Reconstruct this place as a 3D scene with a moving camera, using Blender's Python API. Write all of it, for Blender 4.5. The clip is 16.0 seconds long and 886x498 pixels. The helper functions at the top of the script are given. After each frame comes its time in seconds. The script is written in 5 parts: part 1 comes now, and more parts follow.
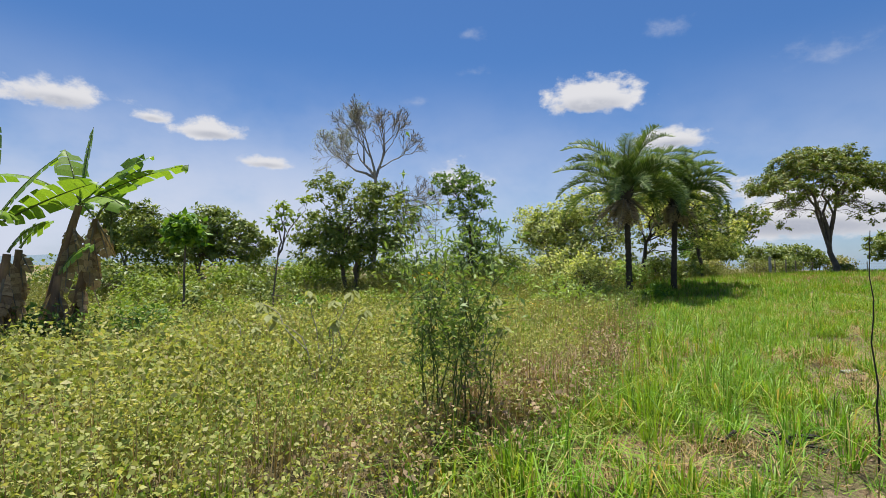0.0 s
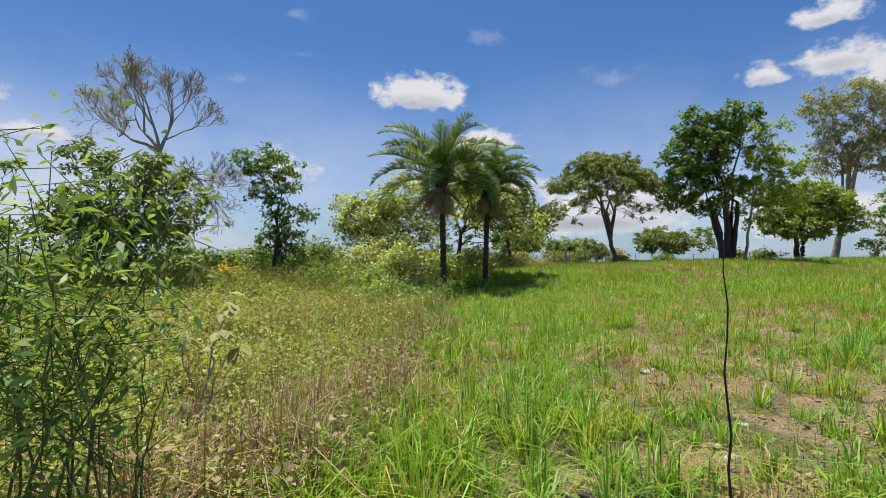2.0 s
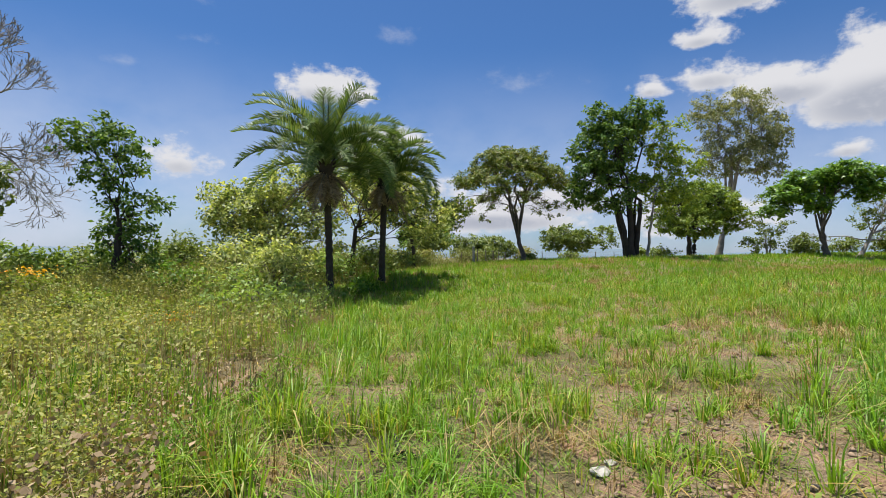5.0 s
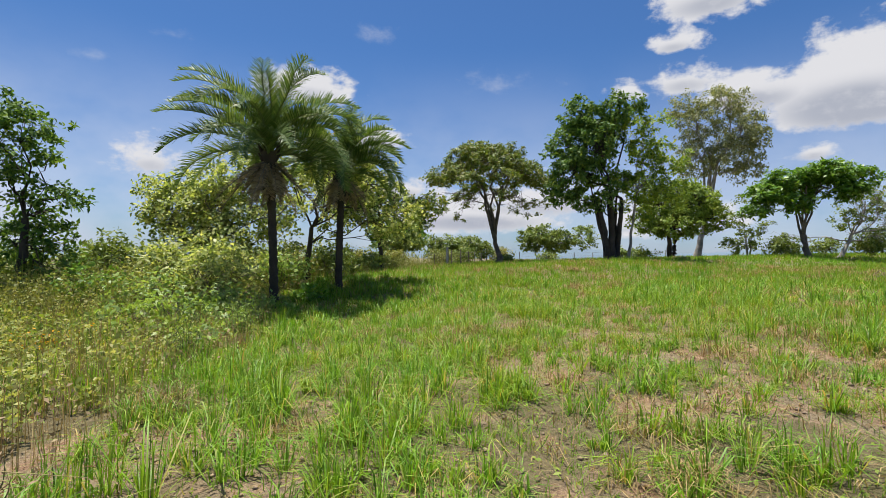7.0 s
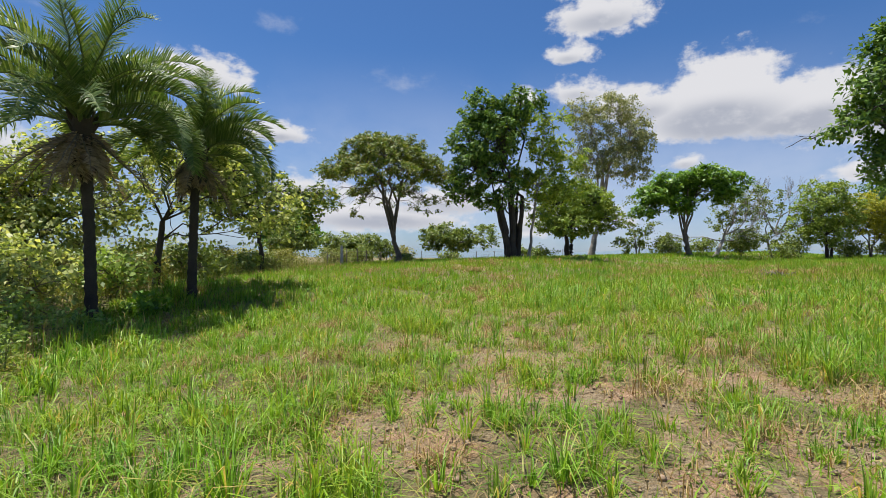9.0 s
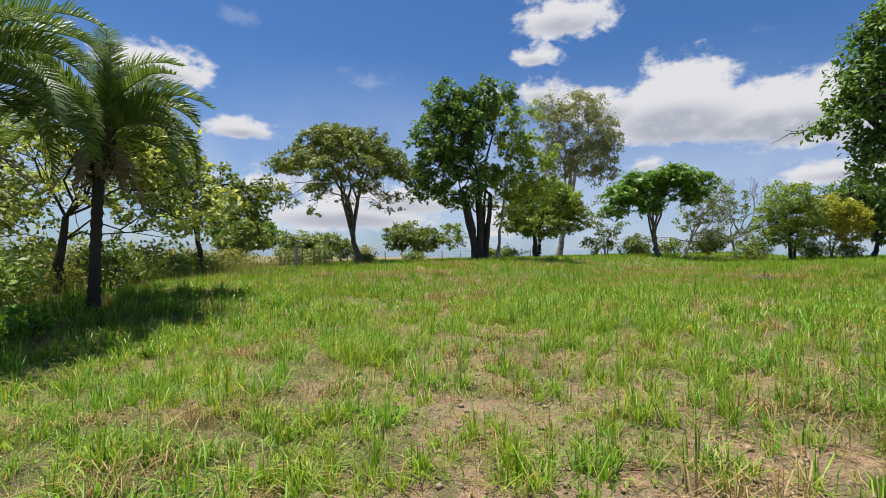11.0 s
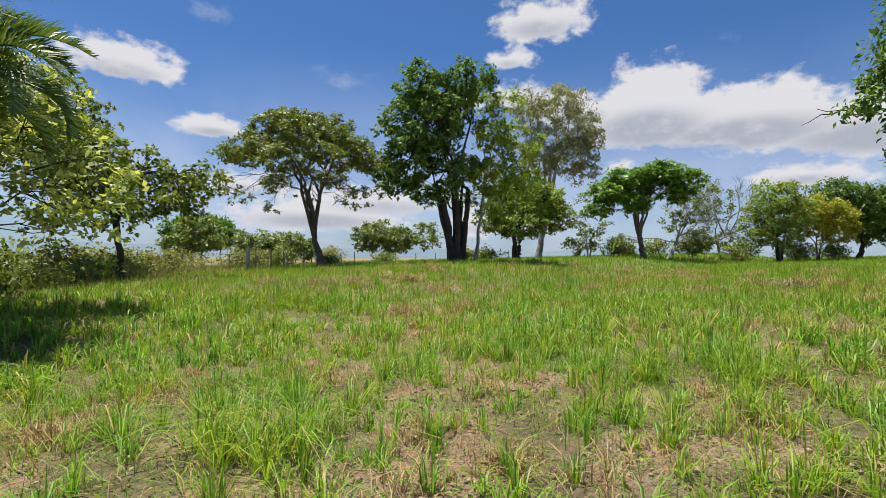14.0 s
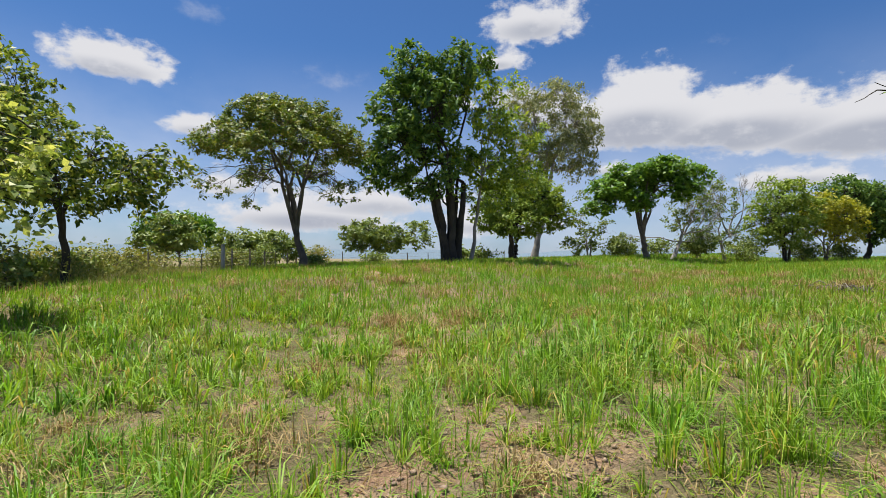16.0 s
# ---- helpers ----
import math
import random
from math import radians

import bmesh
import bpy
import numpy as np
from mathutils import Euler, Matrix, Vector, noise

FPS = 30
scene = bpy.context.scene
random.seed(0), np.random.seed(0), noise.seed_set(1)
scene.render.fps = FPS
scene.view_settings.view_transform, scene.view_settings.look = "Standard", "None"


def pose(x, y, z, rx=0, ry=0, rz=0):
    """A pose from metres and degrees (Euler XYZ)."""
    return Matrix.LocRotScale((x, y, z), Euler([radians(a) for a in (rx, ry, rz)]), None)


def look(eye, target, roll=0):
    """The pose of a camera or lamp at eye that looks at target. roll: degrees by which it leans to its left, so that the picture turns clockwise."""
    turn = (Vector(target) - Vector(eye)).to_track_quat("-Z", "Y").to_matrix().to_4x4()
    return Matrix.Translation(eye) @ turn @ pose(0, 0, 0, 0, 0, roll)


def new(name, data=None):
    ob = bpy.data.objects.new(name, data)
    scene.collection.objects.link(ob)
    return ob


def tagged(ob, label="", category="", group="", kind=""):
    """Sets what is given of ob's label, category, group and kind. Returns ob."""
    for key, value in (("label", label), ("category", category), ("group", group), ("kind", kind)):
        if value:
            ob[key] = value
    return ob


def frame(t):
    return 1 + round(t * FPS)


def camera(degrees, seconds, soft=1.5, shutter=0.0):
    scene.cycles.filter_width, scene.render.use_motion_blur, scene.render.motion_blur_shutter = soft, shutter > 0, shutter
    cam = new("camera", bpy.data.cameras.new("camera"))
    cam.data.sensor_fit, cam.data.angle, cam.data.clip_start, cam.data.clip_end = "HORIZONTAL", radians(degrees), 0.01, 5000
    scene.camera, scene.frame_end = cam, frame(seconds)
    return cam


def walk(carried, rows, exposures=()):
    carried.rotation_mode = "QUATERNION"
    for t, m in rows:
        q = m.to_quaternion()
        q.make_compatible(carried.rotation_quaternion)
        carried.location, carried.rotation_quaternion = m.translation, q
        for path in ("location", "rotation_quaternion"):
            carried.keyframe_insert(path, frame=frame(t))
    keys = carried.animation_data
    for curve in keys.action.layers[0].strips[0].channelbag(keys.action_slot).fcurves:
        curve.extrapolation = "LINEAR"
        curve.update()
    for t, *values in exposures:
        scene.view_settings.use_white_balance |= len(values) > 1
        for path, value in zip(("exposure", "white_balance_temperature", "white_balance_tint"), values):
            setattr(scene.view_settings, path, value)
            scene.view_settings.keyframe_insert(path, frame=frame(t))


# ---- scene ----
cam = camera(83.2, 16.0, soft=0.25)
METRES, EYE, TILT, LEAN, TURN = 18.3, 1.5, -2.0, -2.5, 0.0
ROWS = [
    (0.0, 0.0, 0.0, 0.0, 0.12, 3.45, 2.04),
    (0.5, 0.0157, 0.0229, -0.0002, -6.59, 2.92, 2.27),
    (1.0, 0.0284, 0.0464, -0.0, -9.4, 2.59, 2.26),
    (1.5, 0.043, 0.072, -0.0, -14.84, 2.08, 2.35),
    (2.0, 0.0544, 0.0978, 0.0006, -19.47, 1.66, 2.38),
    (2.5, 0.0683, 0.1214, 0.0002, -24.62, 1.28, 2.46),
    (3.0, 0.0839, 0.1456, 0.0018, -27.72, 1.07, 2.52),
    (3.5, 0.0981, 0.17, 0.0033, -28.69, 1.01, 2.5),
    (4.0, 0.1177, 0.1945, 0.0019, -29.05, 0.99, 2.57),
    (6.5, 0.2236, 0.3181, 0.004, -30.78, 1.0, 2.63),
    (7.0, 0.2478, 0.3407, 0.0055, -32.07, 0.91, 2.64),
    (7.5, 0.2749, 0.3592, 0.0051, -36.0, 0.68, 2.71),
    (8.0, 0.303, 0.3837, 0.0043, -39.2, 0.44, 2.71),
    (8.5, 0.3288, 0.4051, 0.0038, -41.47, 0.32, 2.74),
    (9.0, 0.3526, 0.427, 0.0049, -42.84, 0.28, 2.69),
    (11.5, 0.4661, 0.5248, 0.0098, -47.63, 0.0, 2.57),
    (12.0, 0.4887, 0.5425, 0.0086, -48.57, 0.01, 2.58),
    (12.5, 0.5133, 0.5629, 0.0074, -49.17, -0.03, 2.56),
    (13.0, 0.5382, 0.5834, 0.0084, -49.32, -0.03, 2.55),
    (13.5, 0.5655, 0.6046, 0.0079, -49.44, -0.02, 2.56),
    (14.0, 0.5871, 0.6277, 0.0089, -49.5, 0.01, 2.49),
    (14.5, 0.6118, 0.6486, 0.0068, -49.78, 0.03, 2.52),
    (15.0, 0.6348, 0.6706, 0.0053, -49.93, 0.05, 2.48),
    (15.5, 0.6583, 0.6922, 0.0037, -50.17, 0.07, 2.49),
    (16.0, 0.683, 0.7157, 0.0034, -50.41, 0.07, 2.47),
]
walk(cam, [(t, pose(0, 0, EYE, TILT, LEAN, TURN) @ pose(METRES * x, METRES * y, METRES * z, 90 + pitch, roll, yaw)) for t, x, y, z, yaw, pitch, roll in ROWS])

# ---- world and sun ----
scene.view_settings.exposure = 0.62
SUN_EL, SUN_AZ = 76.0, -10.0   # degrees; azimuth from +y towards +x

world = bpy.data.worlds.new("world")
scene.world = world
world.use_nodes = True
wn, wl = world.node_tree.nodes, world.node_tree.links
wn.clear()


def wmath(op, a, b=None, c=None):
    n = wn.new("ShaderNodeMath")
    n.operation = op
    for i, v in enumerate((a, b, c)):
        if v is None:
            continue
        if isinstance(v, (int, float)):
            n.inputs[i].default_value = v
        else:
            wl.new(v, n.inputs[i])
    return n.outputs[0]


def wnoise(vec, scale, detail, rough=0.55):
    n = wn.new("ShaderNodeTexNoise")
    n.inputs["Scale"].default_value, n.inputs["Detail"].default_value, n.inputs["Roughness"].default_value = scale, detail, rough
    wl.new(vec, n.inputs["Vector"])
    return n.outputs["Fac"]


def wsmooth(v, lo, hi):
    n = wn.new("ShaderNodeMapRange")
    n.interpolation_type = "SMOOTHSTEP"
    wl.new(v, n.inputs[0])
    n.inputs[1].default_value, n.inputs[2].default_value = lo, hi
    return n.outputs[0]


coord = wn.new("ShaderNodeTexCoord").outputs["Generated"]
sep = wn.new("ShaderNodeSeparateXYZ")
wl.new(coord, sep.inputs[0])
azim = wmath("ARCTAN2", sep.outputs[0], sep.outputs[1])
elev = wmath("ARCSINE", sep.outputs[2])
flatv = wn.new("ShaderNodeCombineXYZ")
wl.new(azim, flatv.inputs[0]), wl.new(wmath("MULTIPLY", elev, 1.5), flatv.inputs[1])
lumps = wmath("ADD", wmath("MULTIPLY", wnoise(flatv.outputs[0], 9, 2), 0.45), wmath("MULTIPLY", wnoise(flatv.outputs[0], 26, 6, 0.6), 0.55))

cover, under, thin = None, None, None


def cloud(az, el, w, h, thick, wisp=False):
    """One cumulus: azimuth, elevation, half width, half height, thickness; flat below, lumpy above."""
    global cover, under, thin
    dx = wmath("MULTIPLY", wmath("SUBTRACT", azim, az), 1 / w)
    dy = wmath("MULTIPLY", wmath("SUBTRACT", elev, el), 1 / h)
    up = wmath("MAXIMUM", dy, wmath("MULTIPLY", dy, -1.7))
    d = wmath("SQRT", wmath("ADD", wmath("MULTIPLY", dx, dx), wmath("MULTIPLY", up, up)))
    v = wmath("MULTIPLY", wmath("SUBTRACT", 1.0, d), thick)
    v = wmath("MAXIMUM", v, -1.0)
    if wisp:
        thin = v if thin is None else wmath("MAXIMUM", thin, v)
        return
    lit = wmath("MULTIPLY", wsmooth(dy, 0.5, -0.6), wmath("MAXIMUM", v, 0.0))
    cover = v if cover is None else wmath("MAXIMUM", cover, v)
    under = lit if under is None else wmath("MAXIMUM", under, lit)


cloud(-0.665, 0.251, 0.093, 0.035, 1)
cloud(-0.439, 0.228, 0.07, 0.025, 0.9)
cloud(-0.345, 0.181, 0.066, 0.018, 0.8)
cloud(0.285, 0.302, 0.1, 0.047, 1.1)
cloud(-0.534, 0.242, 0.039, 0.016, 0.7)
cloud(0.43, 0.219, 0.075, 0.03, 1)
cloud(0.412, 0.407, 0.044, 0.023, 0.4, True)
cloud(1.25, 0.25, 0.15, 0.11, 1.4)
cloud(1.40, 0.225, 0.20, 0.09, 1.4)
cloud(1.60, 0.20, 0.22, 0.085, 1.4)
cloud(1.12, 0.27, 0.10, 0.06, 1.0)
cloud(1.052, 0.43, 0.114, 0.058, 1)
cloud(0.992, 0.368, 0.055, 0.031, 0.8)
cloud(1.494, 0.132, 0.102, 0.033, 0.9)
cloud(1.01, 0.305, 0.07, 0.042, 0.8)
cloud(1.376, 0.366, 0.036, 0.019, 0.4, True)
cloud(0.661, 0.326, 0.081, 0.027, 0.3, True)
cloud(0.752, 0.1, 0.212, 0.056, 0.8)
cloud(0.485, 0.123, 0.1, 0.04, 0.7)
cloud(0.62, 0.07, 0.22, 0.055, 1.1)
cloud(0.98, 0.06, 0.16, 0.045, 0.9)
cloud(1.2, 0.165, 0.055, 0.024, 0.9)
cloud(0.909, 0.296, 0.045, 0.025, 0.8)
cloud(0.031, 0.153, 0.074, 0.047, 0.7)
cloud(0.05, 0.43, 0.03, 0.016, 0.4, True)
cloud(0.06, 0.365, 0.03, 0.014, 0.4, True)
cloud(-0.06, 0.31, 0.04, 0.014, 0.3, True)
cloud(2.3, 0.3, 0.3, 0.09, 1.1)
cloud(-1.6, 0.35, 0.3, 0.09, 1.1)
cloud(-2.6, 0.25, 0.25, 0.08, 1.0)

mask = wsmooth(wmath("ADD", cover, wmath("MULTIPLY", wmath("SUBTRACT", lumps, 0.5), 2.6)), 0.02, 0.50)
faint = wsmooth(wmath("ADD", thin, wmath("MULTIPLY", wmath("SUBTRACT", lumps, 0.5), 2.2)), 0.0, 0.9)
mask = wmath("MAXIMUM", mask, wmath("MULTIPLY", faint, 0.38))
veil = wmath("MULTIPLY", wsmooth(elev, 0.40, 0.04), wsmooth(wnoise(flatv.outputs[0], 3.2, 5), 0.12, 0.66))
veil = wmath("MULTIPLY", veil, wmath("MULTIPLY_ADD", wsmooth(azim, 0.35, -0.45), 0.28, 0.65))

sky = wn.new("ShaderNodeTexSky")
sky.sky_type, sky.sun_disc = "NISHITA", False
sky.sun_elevation, sky.sun_rotation = radians(SUN_EL), radians(SUN_AZ)
sky.air_density, sky.dust_density, sky.ozone_density = 1.0, 0.6, 2.0
white = wn.new("ShaderNodeMix")
white.data_type = "RGBA"
white.inputs["A"].default_value = (5.7, 5.7, 5.95, 1)
white.inputs["B"].default_value = (3.3, 3.5, 4.1, 1)
wl.new(wmath("MULTIPLY", wsmooth(under, 0.05, 0.55), wsmooth(lumps, 0.2, 0.55)), white.inputs["Factor"])
both = wn.new("ShaderNodeMix")
both.data_type = "RGBA"
wl.new(mask, both.inputs["Factor"])
deep = wn.new("ShaderNodeMix")
deep.data_type, deep.blend_type = "RGBA", "MULTIPLY"
deep.inputs["Factor"].default_value = 1.0
deep.inputs["B"].default_value = (0.335, 0.55, 0.81, 1)
wl.new(sky.outputs[0], deep.inputs["A"])
haze = wn.new("ShaderNodeMix")
haze.data_type = "RGBA"
haze.inputs["B"].default_value = (5.0, 5.3, 6.3, 1)
wl.new(veil, haze.inputs["Factor"])
wl.new(deep.outputs["Result"], haze.inputs["A"])
wl.new(haze.outputs["Result"], both.inputs["A"])
wl.new(white.outputs["Result"], both.inputs["B"])
back = wn.new("ShaderNodeBackground")
back.inputs["Strength"].default_value = 0.086
wl.new(both.outputs["Result"], back.inputs["Color"])
wl.new(back.outputs[0], wn.new("ShaderNodeOutputWorld").inputs[0])

sun = new("sun", bpy.data.lights.new("sun", "SUN"))
sun.data.energy, sun.data.angle, sun.data.color = 5.0, radians(0.55), (1.0, 0.95, 0.86)
sun_way = Vector((math.sin(radians(SUN_AZ)) * math.cos(radians(SUN_EL)), math.cos(radians(SUN_AZ)) * math.cos(radians(SUN_EL)), math.sin(radians(SUN_EL))))
sun.matrix_world = look(sun_way * 60, (0, 0, 0))


# ---- materials ----
def material(name):
    m = bpy.data.materials.new(name)
    m.use_nodes = True
    n, l = m.node_tree.nodes, m.node_tree.links
    return m, n, l, n["Principled BSDF"], n["Material Output"]


def ramp(n, l, fac, stops):
    r = n.new("ShaderNodeValToRGB")
    els = r.color_ramp.elements
    while len(els) < len(stops):
        els.new(0.5)
    for e, (p, c) in zip(els, stops):
        e.position, e.color = p, (*c, 1)
    l.new(fac, r.inputs[0])
    return r.outputs[0]


def tnoise(n, l, vec, scale, detail=4, rough=0.55):
    t = n.new("ShaderNodeTexNoise")
    t.inputs["Scale"].default_value, t.inputs["Detail"].default_value, t.inputs["Roughness"].default_value = scale, detail, rough
    l.new(vec, t.inputs["Vector"])
    return t.outputs["Fac"]


def mixc(n, l, fac, a, b, blend="MIX"):
    m = n.new("ShaderNodeMix")
    m.data_type, m.blend_type = "RGBA", blend
    for v, s in ((fac, "Factor"), (a, "A"), (b, "B")):
        if isinstance(v, (int, float)):
            m.inputs[s].default_value = v
        elif isinstance(v, tuple):
            m.inputs[s].default_value = (*v, 1)
        else:
            l.new(v, m.inputs[s])
    return m.outputs["Result"]


def foliage(name, cols, rough=0.5, through_light=0.35, patch=(1.0, 1.0, 1.0), patch_scale=0.6, spec=0.4, gain=1.15):
    """Leaves: a colour to each, warmer or paler by the patch, with some light through them."""
    m, n, l, bsdf, out = material(name)
    geo = n.new("ShaderNodeNewGeometry")
    k = len(cols) - 1
    col = ramp(n, l, geo.outputs["Random Per Island"], [(i / k, tuple(gain * a for a in c)) for i, c in enumerate(cols)])
    pos = geo.outputs["Position"]
    big = tnoise(n, l, pos, patch_scale, 3)
    tint = ramp(n, l, big, [(0.35, (1, 1, 1)), (0.65, patch)])
    col = mixc(n, l, 1.0, col, tint, "MULTIPLY")
    fine = tnoise(n, l, pos, 35, 2)
    col = mixc(n, l, 1.0, col, ramp(n, l, fine, [(0.3, (0.8, 0.8, 0.8)), (0.7, (1.15, 1.15, 1.1))]), "MULTIPLY")
    l.new(col, bsdf.inputs["Base Color"])
    bsdf.inputs["Roughness"].default_value = rough
    bsdf.inputs["Specular IOR Level"].default_value = spec
    tr = n.new("ShaderNodeBsdfTranslucent")
    l.new(mixc(n, l, 1.0, col, (1.25, 1.2, 0.55), "MULTIPLY"), tr.inputs["Color"])
    mx = n.new("ShaderNodeMixShader")
    mx.inputs[0].default_value = through_light
    l.new(bsdf.outputs[0], mx.inputs[1]), l.new(tr.outputs[0], mx.inputs[2])
    l.new(mx.outputs[0], out.inputs["Surface"])
    return m


def bark(name, dark, light, scale=14, bump=0.5, stretch=0.25):
    m, n, l, bsdf, out = material(name)
    geo = n.new("ShaderNodeNewGeometry")
    mp = n.new("ShaderNodeMapping")
    mp.inputs["Scale"].default_value = (1, 1, stretch)
    l.new(geo.outputs["Position"], mp.inputs["Vector"])
    f = tnoise(n, l, mp.outputs[0], scale, 6, 0.65)
    big = tnoise(n, l, geo.outputs["Position"], 1.7, 3)
    col = mixc(n, l, f, dark, light)
    col = mixc(n, l, 1.0, col, ramp(n, l, big, [(0.35, (0.7, 0.7, 0.7)), (0.65, (1.2, 1.18, 1.12))]), "MULTIPLY")
    l.new(col, bsdf.inputs["Base Color"])
    bsdf.inputs["Roughness"].default_value = 0.9
    b = n.new("ShaderNodeBump")
    b.inputs["Strength"].default_value, b.inputs["Distance"].default_value = bump, 0.03
    l.new(f, b.inputs["Height"]), l.new(b.outputs[0], bsdf.inputs["Normal"])
    return m


def soil():
    """Sandy earth with litter; the cover attribute says how far short turf hides it."""
    m, n, l, bsdf, out = material("soil")
    geo = n.new("ShaderNodeNewGeometry")
    pos = geo.outputs["Position"]
    at = n.new("ShaderNodeAttribute")
    at.attribute_name = "cover"
    grain = tnoise(n, l, pos, 60, 4)
    mid = tnoise(n, l, pos, 5, 5)
    wide = tnoise(n, l, pos, 0.5, 4)
    earth = ramp(n, l, mid, [(0.3, (0.26, 0.165, 0.105)), (0.55, (0.42, 0.28, 0.185)), (0.75, (0.52, 0.38, 0.27))])
    earth = mixc(n, l, 1.0, earth, ramp(n, l, grain, [(0.3, (0.62, 0.6, 0.57)), (0.7, (1.28, 1.27, 1.25))]), "MULTIPLY")
    crumb = tnoise(n, l, pos, 17, 5, 0.7)
    earth = mixc(n, l, 1.0, earth, ramp(n, l, crumb, [(0.34, (0.66, 0.62, 0.58)), (0.48, (1.12, 1.1, 1.08)), (0.68, (1.4, 1.36, 1.32))]), "MULTIPLY")
    litter = ramp(n, l, tnoise(n, l, pos, 28, 6, 0.7), [(0.35, (0.20, 0.145, 0.085)), (0.6, (0.42, 0.33, 0.21))])
    earth = mixc(n, l, ramp(n, l, tnoise(n, l, pos, 2.2, 5), [(0.40, (0, 0, 0)), (0.58, (1, 1, 1))]), earth, litter)
    turf = ramp(n, l, tnoise(n, l, pos, 12, 6, 0.7), [(0.3, (0.12, 0.105, 0.05)), (0.55, (0.23, 0.19, 0.10)), (0.75, (0.36, 0.29, 0.17))])
    turf = mixc(n, l, ramp(n, l, wide, [(0.4, (0, 0, 0)), (0.65, (0.6, 0.6, 0.6))]), turf, (0.24, 0.185, 0.105))
    add = n.new("ShaderNodeMath")
    add.operation = "MULTIPLY_ADD"
    l.new(mid, add.inputs[0])
    add.inputs[1].default_value = 0.7
    l.new(at.outputs["Fac"], add.inputs[2])
    col = mixc(n, l, ramp(n, l, add.outputs[0], [(0.78, (0, 0, 0)), (1.0, (1, 1, 1))]), earth, turf)
    l.new(col, bsdf.inputs["Base Color"])
    bsdf.inputs["Roughness"].default_value = 0.95
    bsdf.inputs["Specular IOR Level"].default_value = 0.15
    b = n.new("ShaderNodeBump")
    b.inputs["Strength"].default_value, b.inputs["Distance"].default_value = 1.0, 0.12
    l.new(tnoise(n, l, pos, 18, 6, 0.65), b.inputs["Height"]), l.new(b.outputs[0], bsdf.inputs["Normal"])
    return m


SOIL = soil()
GRASS = foliage("grass", [(0.05, 0.13, 0.012), (0.12, 0.28, 0.02), (0.17, 0.36, 0.03), (0.23, 0.39, 0.055), (0.12, 0.29, 0.022), (0.40, 0.35, 0.14)], 0.5, 0.38, (1.4, 1.04, 0.9), 0.9, 0.35, gain=1.1)
GRASS_FAR = foliage("grass_far", [(0.08, 0.20, 0.015), (0.14, 0.32, 0.025), (0.19, 0.37, 0.04), (0.12, 0.29, 0.02), (0.17, 0.34, 0.03), (0.32, 0.31, 0.10)], 0.55, 0.38, (1.4, 1.02, 0.85), 0.3, 0.25, gain=1.1)
STRAW = foliage("straw", [(0.30, 0.22, 0.11), (0.42, 0.33, 0.17), (0.22, 0.14, 0.07)], 0.8, 0.2, (0.8, 0.75, 0.7), 1.5, 0.1)
WEED = foliage("weed_leaf", [(0.14, 0.175, 0.045), (0.25, 0.285, 0.075), (0.40, 0.40, 0.16), (0.17, 0.25, 0.055), (0.45, 0.41, 0.22)], 0.65, 0.4, (1.04, 0.99, 0.95), 0.5, 0.2, gain=1.3)
WEED_STEM = foliage("weed_stem", [(0.30, 0.24, 0.11), (0.22, 0.20, 0.07), (0.35, 0.25, 0.14)], 0.8, 0.1)
DRYWEED = foliage("dry_weed", [(0.27, 0.19, 0.11), (0.36, 0.27, 0.16), (0.19, 0.12, 0.07)], 0.8, 0.2)
LUSH = foliage("lush_leaf", [(0.09, 0.15, 0.025), (0.14, 0.21, 0.035), (0.21, 0.27, 0.06)], 0.55, 0.35, (1.15, 1.05, 0.9), 0.5, 0.25, gain=1.5)
DARK = foliage("dark_leaf", [(0.022, 0.05, 0.012), (0.04, 0.085, 0.018), (0.07, 0.125, 0.025), (0.10, 0.15, 0.035)], 0.55, 0.32, (1.3, 1.2, 1.0), 0.5, 0.25, gain=2.0)
CASHEW = foliage("cashew_leaf", [(0.05, 0.09, 0.018), (0.10, 0.16, 0.03), (0.18, 0.25, 0.055), (0.36, 0.36, 0.09)], 0.5, 0.4, (1.1, 1.05, 0.9), 0.7, 0.3, gain=1.1)
OLIVE = foliage("olive_leaf", [(0.05, 0.08, 0.018), (0.085, 0.125, 0.025), (0.14, 0.165, 0.04)], 0.5, 0.28, (1.12, 1.05, 0.9), 0.6, gain=1.9)
GREY = foliage("gum_leaf", [(0.10, 0.12, 0.055), (0.16, 0.18, 0.08), (0.25, 0.25, 0.13)], 0.5, 0.38, gain=1.7)
BRIGHT = foliage("bright_leaf", [(0.06, 0.14, 0.015), (0.12, 0.25, 0.025), (0.21, 0.34, 0.04)], 0.42, 0.35, gain=1.1)
LIME = foliage("lime_leaf", [(0.09, 0.15, 0.02), (0.18, 0.26, 0.035), (0.34, 0.39, 0.06)], 0.5, 0.45, gain=1.5)
GOLD = foliage("gold_leaf", [(0.22, 0.24, 0.02), (0.34, 0.32, 0.03), (0.14, 0.18, 0.03)], 0.5, 0.35, gain=1.4)
THIN = foliage("thin_leaf", [(0.20, 0.23, 0.07), (0.29, 0.31, 0.11), (0.16, 0.19, 0.07)], 0.6, 0.4, gain=1.3)
PALM = foliage("palm_leaf", [(0.05, 0.09, 0.022), (0.09, 0.15, 0.035), (0.18, 0.22, 0.08)], 0.48, 0.26, (1.1, 1.1, 1.1), 0.6, 0.45, gain=1.3)
